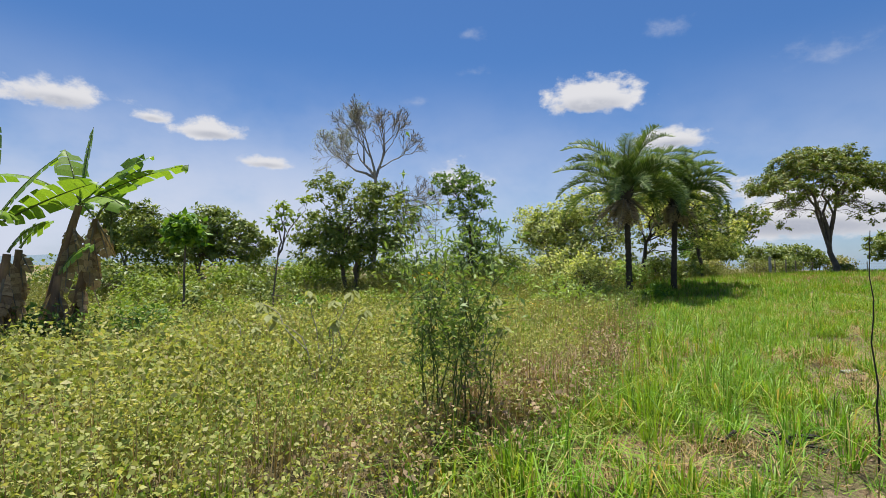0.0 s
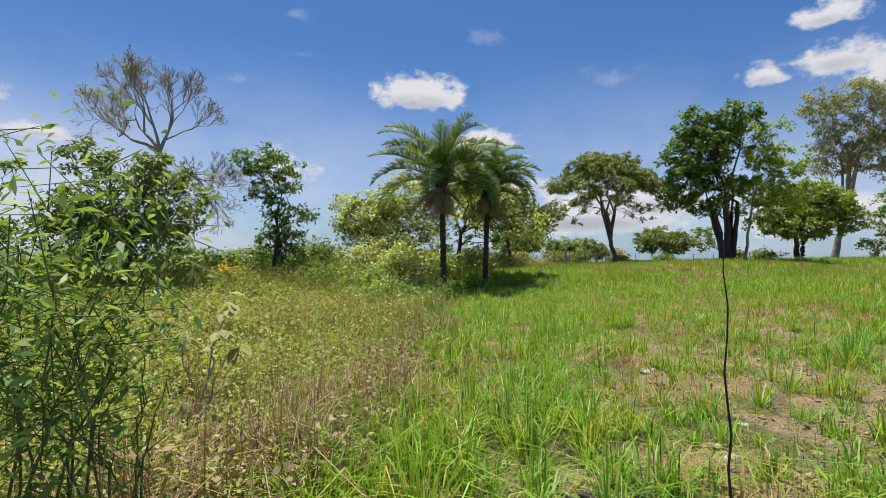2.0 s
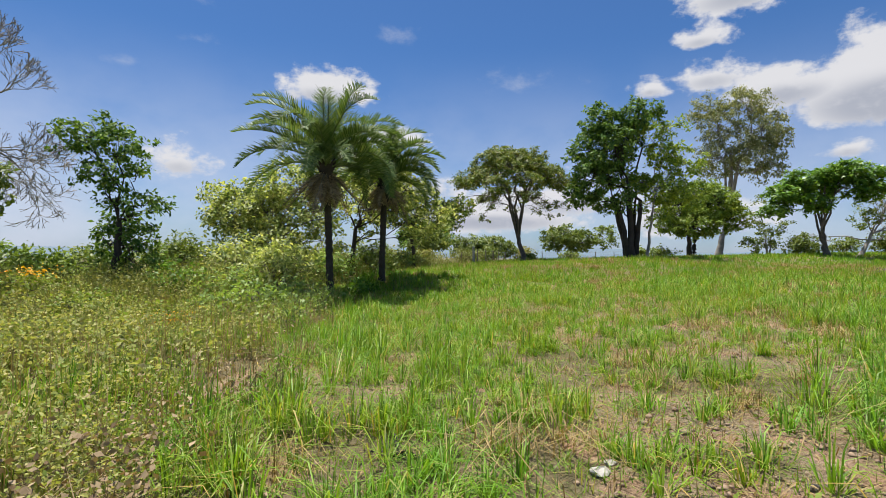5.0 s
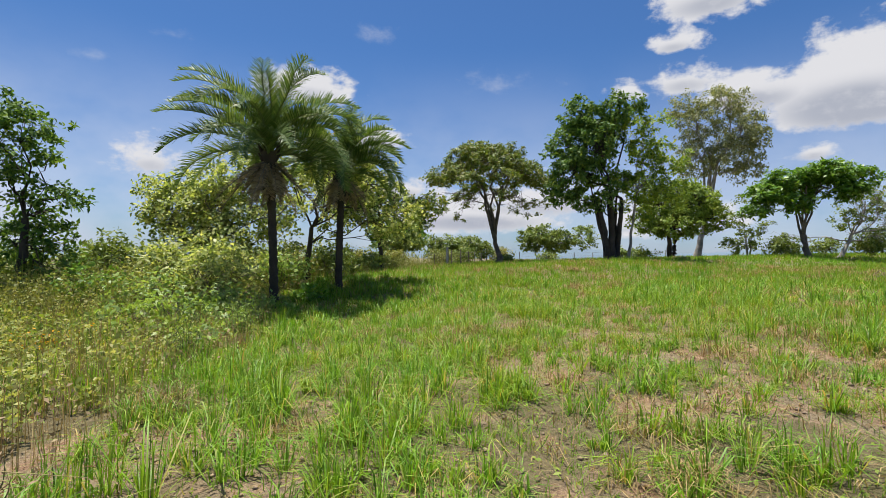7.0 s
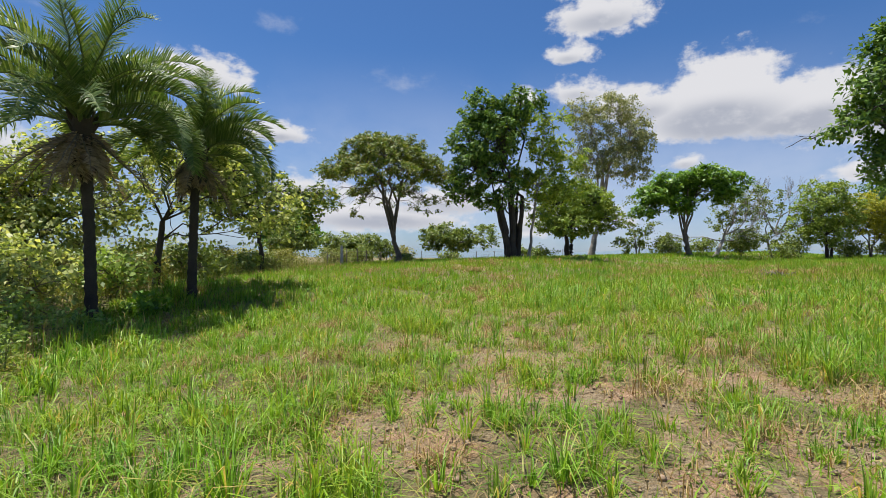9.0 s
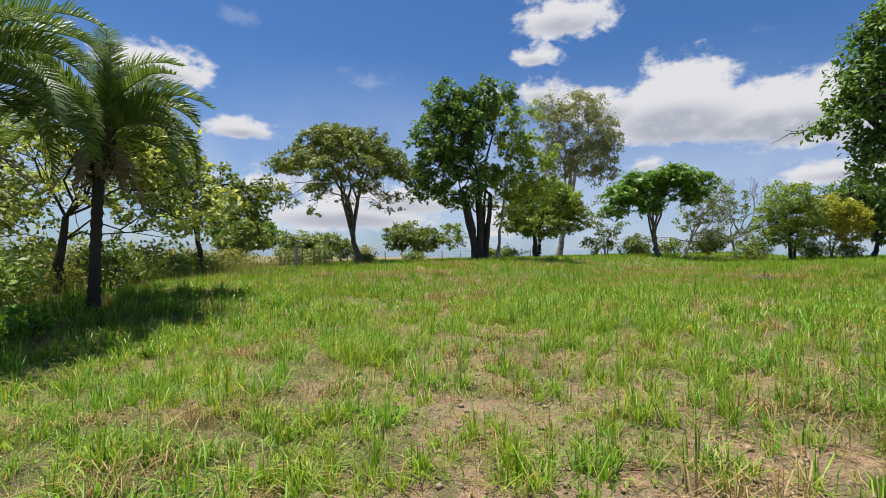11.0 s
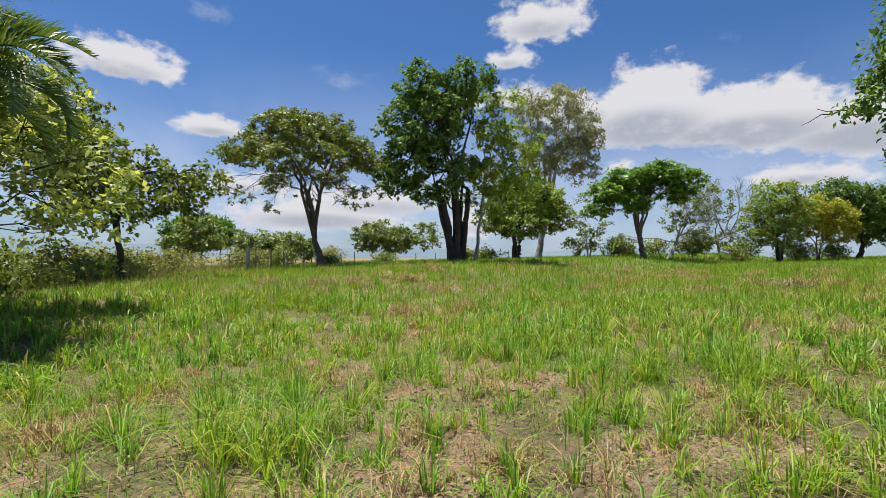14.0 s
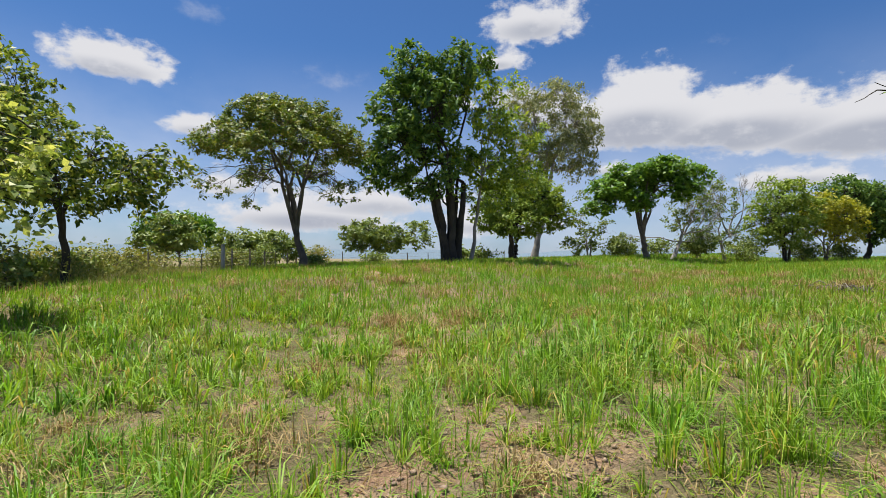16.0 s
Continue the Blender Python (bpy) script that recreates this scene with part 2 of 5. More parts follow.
PALM_DEAD = foliage("dead_palm_leaf", [(0.20, 0.15, 0.10), (0.31, 0.25, 0.17), (0.13, 0.09, 0.06)], 0.8, 0.25, gain=1.25)
BANANA = foliage("banana_leaf", [(0.14, 0.27, 0.03), (0.22, 0.37, 0.05), (0.18, 0.31, 0.04)], 0.45, 0.42, (1.1, 1.05, 0.9), 0.8, 0.4, gain=1.0)
WITHERED = foliage("withered_leaf", [(0.26, 0.18, 0.11), (0.38, 0.28, 0.18), (0.17, 0.11, 0.07)], 0.8, 0.2)
PALM_BROWN = bark("banana_sheath", (0.09, 0.055, 0.035), (0.30, 0.20, 0.13), 16, 0.5, 0.2)
BARK = bark("bark", (0.055, 0.045, 0.035), (0.20, 0.17, 0.14))
BARK_PALE = bark("pale_bark", (0.17, 0.15, 0.13), (0.42, 0.39, 0.35))
BARK_DARK = bark("dark_bark", (0.02, 0.017, 0.014), (0.085, 0.07, 0.055))
PALM_BARK = bark("palm_bark", (0.018, 0.015, 0.012), (0.075, 0.06, 0.045), 22, 0.8, 1.6)
WOOD = bark("weathered_wood", (0.08, 0.065, 0.05), (0.28, 0.25, 0.21), 20, 0.6, 0.12)
CONCRETE = bark("concrete", (0.30, 0.29, 0.27), (0.52, 0.50, 0.47), 30, 0.4, 1.0)
CHAR = bark("charred_wood", (0.012, 0.011, 0.01), (0.06, 0.05, 0.045), 25, 0.6, 0.3)
RAG = bark("pale_stone", (0.26, 0.24, 0.22), (0.46, 0.44, 0.41), 20, 0.3, 1.0)
CLOD = bark("earth_clod", (0.20, 0.135, 0.09), (0.46, 0.34, 0.24), 25, 0.5, 1.0)
ORANGE = foliage("orange_flower", [(0.75, 0.32, 0.01), (0.8, 0.45, 0.02)], 0.6, 0.3)
PALE_LEAF = foliage("pale_leaf", [(0.26, 0.28, 0.11), (0.34, 0.36, 0.16), (0.20, 0.24, 0.08)], 0.6, 0.4, spec=0.2)
SHRUB = foliage("shrub_leaf", [(0.10, 0.16, 0.04), (0.17, 0.25, 0.06), (0.26, 0.33, 0.10)], 0.5, 0.45, gain=1.6)
SHRUB_DARK = foliage("feathery_leaf", [(0.07, 0.12, 0.03), (0.12, 0.19, 0.045), (0.20, 0.27, 0.08)], 0.5, 0.45, gain=1.6)
UMBRELLA = foliage("umbrella_leaf", [(0.045, 0.085, 0.014), (0.085, 0.135, 0.022), (0.14, 0.18, 0.036), (0.18, 0.17, 0.05), (0.06, 0.11, 0.018)], 0.5, 0.3, (1.02, 1.02, 0.95), 0.6, gain=1.5)
CASHEW_PALE = foliage("pale_cashew_leaf", [(0.09, 0.13, 0.04), (0.17, 0.22, 0.065), (0.29, 0.33, 0.12), (0.42, 0.42, 0.20)], 0.5, 0.45, (1.06, 1.03, 0.95), 0.7, 0.35, gain=1.6)
ROUGH = foliage("rough_leaf", [(0.12, 0.16, 0.04), (0.18, 0.22, 0.06), (0.26, 0.26, 0.11), (0.10, 0.14, 0.04)], 0.6, 0.3, (1.3, 1.1, 0.9), 0.15, 0.2)
# blue of aerial haze painted into the hills' base colour; no mist is rendered
HILLS = bark("haze_tinted_hills", (0.12, 0.18, 0.24), (0.16, 0.22, 0.27), 0.004, 0.0, 1.0)
STEM_GREEN = foliage("green_stem", [(0.07, 0.11, 0.03), (0.12, 0.15, 0.05)], 0.5, 0.1)


# ---- tools for meshes ----
def part(name, me, mat, parent=None, label=""):
    ob = new(name, me)
    me.materials.append(mat)
    if parent is not None:
        ob.parent = parent
    if label:
        ob["label"] = label
    return ob


def mesh(name, v, f, smooth=False):
    """A mesh from an (n, 3) array and a list of (m, k) arrays of corners."""
    me = bpy.data.meshes.new(name)
    f = [np.asarray(a, dtype=np.int32) for a in f if len(a)]
    me.vertices.add(len(v))
    me.vertices.foreach_set("co", np.asarray(v, dtype=np.float32).ravel())
    corners = np.concatenate([a.ravel() for a in f])
    sizes = np.concatenate([np.full(len(a), a.shape[1]) for a in f])
    me.loops.add(len(corners))
    me.loops.foreach_set("vertex_index", corners)
    me.polygons.add(len(sizes))
    me.polygons.foreach_set("loop_start", np.concatenate([[0], np.cumsum(sizes)[:-1]]).astype(np.int32))
    if smooth:
        me.polygons.foreach_set("use_smooth", np.ones(len(sizes), dtype=bool))
    me.update(calc_edges=True)
    return me


rng = np.random.default_rng(11)


def unit(a):
    return a / np.maximum(np.linalg.norm(a, axis=-1, keepdims=True), 1e-9)


def lattice(x, y, scale, seed):
    """Smooth random field from 0 to 1."""
    x, y = np.asarray(x, float) * scale, np.asarray(y, float) * scale
    i, j = np.floor(x), np.floor(y)
    u, v = x - i, y - j
    u, v = u * u * (3 - 2 * u), v * v * (3 - 2 * v)
    h = lambda a, b: np.modf(np.abs(np.sin(a * 127.1 + b * 311.7 + seed * 74.7) * 43758.5453))[0]
    return (h(i, j) * (1 - u) + h(i + 1, j) * u) * (1 - v) + (h(i, j + 1) * (1 - u) + h(i + 1, j + 1) * u) * v


def field(x, y, scale, seed):
    return 0.6 * lattice(x, y, scale, seed) + 0.28 * lattice(x, y, scale * 2.3, seed + 5) + 0.12 * lattice(x, y, scale * 5.1, seed + 9)


def step(a, b, v):
    q = np.clip((v - a) / (b - a), 0, 1)
    return q * q * (3 - 2 * q)


def ground(x, y):
    """Height of the land: a gentle slope, a low rise under the trees, a valley and hills far off."""
    x, y = np.asarray(x, float), np.asarray(y, float)
    cx, cy = np.clip(x, -60, 90), np.clip(y, -60, 80)
    z = 0.0437 * cx - 0.0349 * cy + 0.85 * step(20, 28, y) - 0.0265 * np.maximum(0, cx - 30)
    r = np.hypot(x - 20, y - 20)
    z = z - 24 * step(75, 420, r)
    z = z + 2.2 * np.exp(-(((x + 24) / 9) ** 2 + ((y - 44) / 7) ** 2))
    z = z + 0.10 * (field(x, y, 0.45, 21) - 0.5) * step(120, 60, r) + 0.05 * (lattice(x, y, 2.3, 8) - 0.5) * step(60, 30, r)
    return z


EDGE_Y = np.array([-4.0, 1.0, 2.4, 3.4, 5.4, 7.2, 9.3, 11.5, 15.5, 19.2, 22.5, 26, 31, 38, 46])
EDGE_X = np.array([-3.5, -2.2, -1.0, 0.2, 1.7, 2.5, 3.4, 4.6, 6.2, 7.8, 8.6, 10.5, 16, 24, 33])


def edge(y):
    """Where the weeds end and the pasture begins."""
    return np.interp(y, EDGE_Y, EDGE_X)


def bare(x, y):
    """How bare the pasture is: trodden patches along the track."""
    track = np.exp(-(((x * 0.72 - y * 0.69 - 1.0) / 4.0) ** 2))
    near = np.exp(-(((x + y - 22) / 26) ** 2))
    patch = np.exp(-(((np.hypot((x - 4.2) * 0.8, y - 11.2) + 1.6 * (field(x, y, 1.4, 19) - 0.5)) / 1.0) ** 4))
    mixed = 0.6 * field(x, y, 1.1, 4) + 0.4 * field(x, y, 3.3, 14)
    hump = np.exp(-((((x + 23) / 7) ** 2 + ((y - 42) / 6) ** 2) ** 2))
    return np.maximum(np.maximum(patch, hump), step(0.57, 0.70, mixed * 0.9 + 0.10 * track + 0.07 * near) * (0.35 + 0.65 * track))


def tube(pts, rad, sides=6):
    """Corners and faces of a tapered tube along pts."""
    pts, rad = np.asarray(pts, float), np.asarray(rad, float)
    t = unit(np.gradient(pts, axis=0))
    ref = np.where(np.abs(t[:, 2:3]) > 0.9, np.array([[1.0, 0, 0]]), np.array([[0, 0, 1.0]]))
    a = unit(np.cross(t, ref))
    b = np.cross(t, a)
    k = np.arange(sides) * 2 * math.pi / sides
    v = pts[:, None] + rad[:, None, None] * (np.cos(k)[None, :, None] * a[:, None] + np.sin(k)[None, :, None] * b[:, None])
    n = len(pts)
    i = np.arange(n - 1)[:, None] * sides
    j = np.arange(sides)[None]
    jn = (j + 1) % sides
    f = np.stack([i + j, i + jn, i + jn + sides, i + j + sides], -1).reshape(-1, 4)
    return v.reshape(-1, 3), f


def join(chunks):
    """Many (corners, faces) pairs as one."""
    vs, fs, off = [], [], 0
    for v, f in chunks:
        vs.append(v), fs.append(f + off)
        off += len(v)
    return np.concatenate(vs), np.concatenate(fs)


def bend(a, b, sag=0.0, wiggle=0.1, n=5, lift=0.3):
    """A limb's line from a to b, rising first."""
    a, b = np.asarray(a, float), np.asarray(b, float)
    s = np.linspace(0, 1, n)[:, None]
    p = a + (b - a) * s
    d = np.linalg.norm(b - a)
    p[:, 2:3] += np.sin(s * math.pi) * d * (lift * 0.35 - sag)
    w = rng.normal(0, wiggle * d * 0.5, (n, 3)) * np.sin(s * math.pi)
    return p + w


def leaves(p, size, up=0.5, out=None, ratio=0.45, droop=0.0):
    """One folded leaf at each point: corners and faces."""
    n = len(p)
    nor = unit(rng.normal(0, 1, (n, 3)) + np.array([0, 0, up * 2.0]) + (0 if out is None else out))
    d = unit(np.cross(nor, rng.normal(0, 1, (n, 3))))
    d = unit(d - np.array([0, 0, droop]))
    side = unit(np.cross(nor, d))
    s = (size * rng.uniform(0.65, 1.35, n))[:, None]
    mid = p + d * s * 0.45
    fold = nor * s * 0.10
    v = np.stack([p, mid + side * s * ratio * 0.5 + fold, p + d * s, mid - side * s * ratio * 0.5 + fold], 1)
    f = np.arange(n * 4).reshape(n, 4)
    return v.reshape(-1, 3), f


def tree(name, label, category, at, crown, leaf, wood, trunk=0.2, fork=0.35, size=0.2, stems=1, clump=0.36, each=26, thick=2.6, up=0.5, lean=(0, 0), group="", droop=0.0, ratio=0.5, twigs=1.0, crook=0.14, sway=0.45, boughs=0):
    """A tree: tapered trunk or several, a limb with its twigs to each mass of the crown, clumps of leaves at the twigs' ends."""
    bx, by = at
    bz = float(ground(bx, by)) - 0.06
    base = new(name)
    base.location = (bx, by, bz)
    tagged(base, label, category, group)
    top = max(c[2] for c in crown)
    cen = np.mean([c[:3] for c in crown], axis=0)
    forks = []
    for s in range(stems):
        ang = s * 2.4 + 0.7
        off = np.array([math.cos(ang), math.sin(ang), 0]) * (trunk * 1.3 if stems > 1 else 0)
        h = top * fork * (1 if stems == 1 else rng.uniform(0.8, 1.3))
        tip = np.array([cen[0] * sway + lean[0], cen[1] * sway + lean[1], h]) + off * 3
        n = 8
        q = np.linspace(0, 1, n)[:, None]
        pts = off + (tip - off) * q + rng.normal(0, trunk * 0.25, (n, 3)) * np.sin(q * math.pi)
        pts[:, 2] = np.linspace(-0.15, h, n)
        r = trunk * (1 - 0.4 * q[:, 0]) + trunk * 0.6 * np.exp(-q[:, 0] * 9)
        part("trunk", mesh("trunk", *[a if i == 0 else [a] for i, a in enumerate(tube(pts, r, 9))], True), wood, base)
        forks.append((pts[-1], pts[-3], r[-1]))
    pieces, nodes = [], []
    reach = max(math.hypot(c[0] - cen[0], c[1] - cen[1]) for c in crown)
    for b in range(boughs):
        f0, f1, r0 = forks[b % len(forks)]
        a = 2 * math.pi * b / boughs + 0.5
        e = np.array([cen[0] + math.cos(a) * reach * 0.5, cen[1] + math.sin(a) * reach * 0.5, f0[2] + (cen[2] - f0[2]) * rng.uniform(0.75, 1.1)])
        way = bend(f1 if b % 2 else f0, e, 0, crook * 0.3, 9, 0.9)
        v, f = tube(way, np.linspace(r0 * 0.72, r0 * 0.3, 9), 7)
        part("limb", mesh("limb", v, [f], True), wood, base)
        nodes += list(way[3:])
    for i, (cx, cy, cz, rh, rv, dens) in enumerate(crown):
        f0, f1, r0 = forks[i % len(forks)]
        start = f0 if cz > f0[2] else f1
        c = np.array([cx, cy, cz])
        if nodes:
            start = min(nodes, key=lambda q: np.linalg.norm(q - c) + 0.8 * max(0.0, q[2] - cz))
            r0 = r0 * 0.5
            crook = min(crook, 0.13)
        line = bend(start, c, 0, crook, 7)
        d = np.linalg.norm(c - start)
        lr = max(0.03, r0 * 0.75 * min(1, (rh * rv) ** 0.5 / 1.6))
        wood_bits = [tube(line, np.linspace(lr, lr * 0.35, 7), 6)]
        area = 4 * math.pi * ((2 * rh * rv + rh * rh) / 3)
        k = max(5, int(area * thick * max(dens, 0.25 * twigs)))
        dirs = unit(rng.normal(0, 1, (k, 3)))
        rr = rng.uniform(0.35, 1.0, k) ** 0.5 * rng.uniform(0.85, 1.15, k)
        tips = c + dirs * rr[:, None] * np.array([rh, rh, rv])
        tips[:, 2] = np.maximum(tips[:, 2], 0.12)
        for j in range(0, k, 2):
            s0 = line[rng.integers(3, 7)]
            w = bend(s0, tips[j], 0, 0.2, 4)
            wood_bits.append(tube(w, np.linspace(max(0.012, lr * 0.3), 0.006, 4), 4))
            if dens < 0.2:
                for _ in range(5):
                    e = w[rng.integers(1, 4)] + rng.normal(0, 0.45 * rv, 3) + np.array([0, 0, 0.25])
                    wood_bits.append(tube(bend(w[rng.integers(1, 4)], e, 0, 0.25, 4), np.linspace(0.014, 0.005, 4), 3))
        v, f = join(wood_bits)
        part("limb", mesh("limb", v, [f], True), wood, base)
        keep = max(2, int(area * thick * dens))
        for tip in tips[:keep]:
            m = int(each * rng.uniform(0.6, 1.4))
            q = unit(rng.normal(0, 1, (m, 3))) * rng.uniform(0, 1, (m, 1)) ** 0.45 * np.array([1, 1, 0.7]) * clump * rng.uniform(0.7, 1.5)
            pieces.append((tip + q, unit(q + (tip - c) * 0.8)))
    p = np.concatenate([a for a, _ in pieces])
    o = np.concatenate([b for _, b in pieces])
    p[:, 2] = np.maximum(p[:, 2], 0.05)
    v, f = leaves(p, size * 1.2, up, o * 0.9, ratio, droop)
    part("crown", mesh("crown", v, [f]), leaf, base)
    return base


# ---- the land ----
def land():
    k, a, n = 8.0, 2.7, 125
    u = np.linspace(-1, 1, 2 * n + 1)
    s = a * np.sinh(k * u)
    X, Y = np.meshgrid(s + 7, s + 9, indexing="ij")
    Z = ground(X, Y)
    v = np.stack([X, Y, Z], -1).reshape(-1, 3)
    m = 2 * n + 1
    i, j = np.meshgrid(np.arange(m - 1), np.arange(m - 1), indexing="ij")
    q = (i * m + j).ravel()
    f = np.stack([q, q + m, q + m + 1, q + 1], -1)
    me = mesh("ground", v, [f], True)
    at = me.attributes.new("cover", "FLOAT", "POINT")
    x, y = v[:, 0], v[:, 1]
    weedy = step(-0.3, 0.8, edge(y) - x)
    at.data.foreach_set("value", np.clip(0.75 - bare(x, y) * 0.75 + weedy * (1 - bare(x, y)) * 0.2, 0, 1).astype(np.float32))
    tagged(part("ground", me, SOIL), "sandy earth under rough pasture and weeds", "ground", "", "structure")


land()


def blades(px, py, n, h, w, spread, lean, three=True):
    """Tufts: n blades at each place, of height h and width w there."""
    px, py, h, w = (np.repeat(a, n) for a in (px, py, h, w))
    k = len(px)
    ang = rng.uniform(0, 2 * math.pi, k)
    rad = np.abs(rng.normal(0, 1, k)) * spread
    x, y = px + np.cos(ang) * rad, py + np.sin(ang) * rad
    z = ground(x, y) - 0.02
    hh = h * rng.uniform(0.45, 1.15, k)
    a2 = ang + rng.normal(0, 0.9, k)
    out = np.stack([np.cos(a2), np.sin(a2), np.zeros(k)], -1)
    side = np.stack([-np.sin(a2), np.cos(a2), np.zeros(k)], -1)
    tw = rng.uniform(-0.9, 0.9, k)[:, None]
    side = unit(side + out * tw)
    root = np.stack([x, y, z], -1)
    l = np.abs(rng.normal(0, 1, k))[:, None] * lean
    up = np.array([[0, 0, 1.0]])
    mid = root + (up * 0.62 + out * l * 0.3) * hh[:, None]
    tip = root + (up * np.maximum(0.35, 1.0 - l * 0.35) + out * l) * hh[:, None]
    ww = w[:, None] * 0.5
    if three:
        v = np.stack([root - side * ww, root + side * ww, mid + side * ww * 0.9, mid - side * ww * 0.9, tip], 1).reshape(-1, 3)
        b = np.arange(k) * 5
        return v, [np.stack([b, b + 1, b + 2, b + 3], -1), np.stack([b + 3, b + 2, b + 4], -1)]
    v = np.stack([root - side * ww, root + side * ww, tip], 1).reshape(-1, 3)
    return v, [np.arange(k * 3).reshape(k, 3)]


def path_gap(x, y):
    """Rough distance from the walked line."""
    t = np.clip((x * 12.5 + y * 13.1) / (12.5 ** 2 + 13.1 ** 2), 0, 1)
    return np.hypot(x - 12.5 * t, y - 13.1 * t)


def scatter(n, x0, x1, y0, y1):
    return rng.uniform(x0, x1, n), rng.uniform(y0, y1, n)


def pasture():
    """Tufts along the walk over short turf, coarser ones further off, straw and creeping leaves on the bare earth."""
    x, y = scatter(36000, -5, 32, -5, 34)
    g, b = path_gap(x, y), bare(x, y)
    group = field(x, y, 1.9, 33)
    keep = (g < 13) & (x > edge(y) - 0.5) & (np.hypot(x, y) > 0.6)
    keep &= rng.uniform(0, 1, len(x)) < (1 - 0.62 * b) * step(0.26, 0.58, group) * np.where(g < 6, 0.75, 0.9)
    x, y, b, g = x[keep], y[keep], b[keep], g[keep]
    tall = field(x, y, 0.45, 31)
    h = (0.20 + 0.34 * tall ** 1.3) * (1 - 0.35 * b) * rng.uniform(0.6, 1.4, len(x))
    h *= 1 + 0.45 * np.exp(-(((x - edge(y) - 0.7) / 0.7) ** 2))
    for sel, n, w in ((g < 6, 30, 0.0115), (g >= 6, 14, 0.020)):
        v, f = blades(x[sel], y[sel], n, h[sel], np.full(sel.sum(), w), 0.05, 0.95)
        tagged(part("pasture_grass", mesh("pasture_grass", v, f), GRASS), "lush green tufts of pasture grass with bare gaps", "grass", "", "stuff")
    x, y = scatter(62000, -5, 32, -5, 34)
    g, b = path_gap(x, y), bare(x, y)
    keep = (g < 12) & (x > edge(y) - 0.5) & (np.hypot(x, y) > 0.6) & (rng.uniform(0, 1, len(x)) < (1 - 0.6 * b) * 0.8)
    x, y, b = x[keep], y[keep], b[keep]
    h = (0.08 + 0.17 * field(x, y, 0.8, 36)) * rng.uniform(0.6, 1.5, len(x))
    v, f = blades(x, y, 10, h, np.full(len(x), 0.011), 0.10, 1.25, False)
    tagged(part("short_turf", mesh("short_turf", v, f), GRASS), "short green grass blades between the tufts", "grass", "", "stuff")
    # low tussocks of dead grass
    x, y = scatter(1350, -2, 46, -2, 42)
    keep = (x > edge(y) + 0.4) & (path_gap(x, y) < 30) & (field(x, y, 0.7, 90) > 0.48)
    x, y = x[keep], y[keep]
    k, r = 26, rng.uniform(0.08, 0.26, len(x))
    cx = (x[:, None] + rng.normal(0, 1, (len(x), k)) * r[:, None]).ravel()
    cy = (y[:, None] + rng.normal(0, 0.8, (len(x), k)) * r[:, None]).ravel()
    v, f = blades(cx, cy, 4, np.repeat(r * rng.uniform(0.6, 1.2, len(x)) + 0.006 * path_gap(x, y), k) + 0.06, np.full(len(cx), 0.010), 0.04, 1.6)
    tagged(part("dead_tussocks", mesh("dead_tussocks", v, f), STRAW), "matted tussocks of dead brown grass", "dry grass", "", "stuff")
    x, y = scatter(150000, -2, 95, -12, 70)
    g = path_gap(x, y)
    keep = (g >= 11) & (x > edge(y) - 0.3) & (rng.uniform(0, 1, len(x)) < np.clip(15 / g, 0.15, 1))
    x, y, g = x[keep], y[keep], g[keep]
    h = (0.16 + 0.34 * field(x, y, 0.3, 31)) * rng.uniform(0.7, 1.3, len(x))
    v, f = blades(x, y, 7, h, 0.020 + 0.0008 * g, 0.13, 0.7, False)
    tagged(part("far_grass", mesh("far_grass", v, f), GRASS_FAR), "green pasture grass running up to the tree line", "grass", "", "stuff")
    x, y = scatter(21000, -4, 34, -4, 32)
    b = bare(x, y)
    keep = (x > edge(y) - 0.5) & (rng.uniform(0, 1, len(x)) < 0.3 + 0.45 * b)
    x, y = x[keep], y[keep]
    v, f = blades(x, y, 7, rng.uniform(0.06, 0.28, len(x)), np.full(len(x), 0.008), 0.1, 1.5)
    tagged(part("dry_grass", mesh("dry_grass", v, f), STRAW), "dry straw-coloured grass lying between green tufts", "dry grass", "", "stuff")
    x, y = scatter(60000, -4, 26, -4, 26)
    keep = (path_gap(x, y) < 8) & (x > edge(y) - 0.3) & (field(x, y, 1.6, 77) > 0.42)
    x, y = x[keep], y[keep]
    p = np.stack([x, y, ground(x, y) + rng.uniform(0.0, 0.06, len(x))], -1)
    v, f = leaves(p, 0.055, 0.8, None, 0.45)
    tagged(part("creeping_weeds", mesh("creeping_weeds", v, [f]), LUSH), "low creeping green leaves on bare earth", "weeds", "", "stuff")
    x, y = scatter(90000, -4, 24, -4, 24)
    keep = (path_gap(x, y) < 7) & (rng.uniform(0, 1, len(x)) < 0.2 + 0.8 * bare(x, y))
    x, y = x[keep], y[keep]
    p = np.stack([x, y, ground(x, y) + rng.uniform(0.008, 0.03, len(x))], -1)
    v, f = leaves(p, 0.06, 1.3, None, 0.2)
    tagged(part("litter", mesh("litter", v, [f]), STRAW), "brown twigs and dead leaf litter", "litter", "", "stuff")
    # crumbs and clods on the bare earth
    x, y = scatter(26000, -3, 20, -3, 20)
    keep = (path_gap(x, y) < 6) & (x > edge(y) - 0.2) & (rng.uniform(0, 1, len(x)) < 0.12 + 0.88 * bare(x, y)) & (field(x, y, 2.2, 71) > 0.36)
    x, y = x[keep], y[keep]
    k = len(x)
    r = rng.uniform(0.008, 0.03, k) * rng.uniform(0.6, 1.5, k)
    spin = rng.uniform(0, 6.3, k)[:, None] + np.array([0.0, 1.6, 3.1, 4.7])[None]
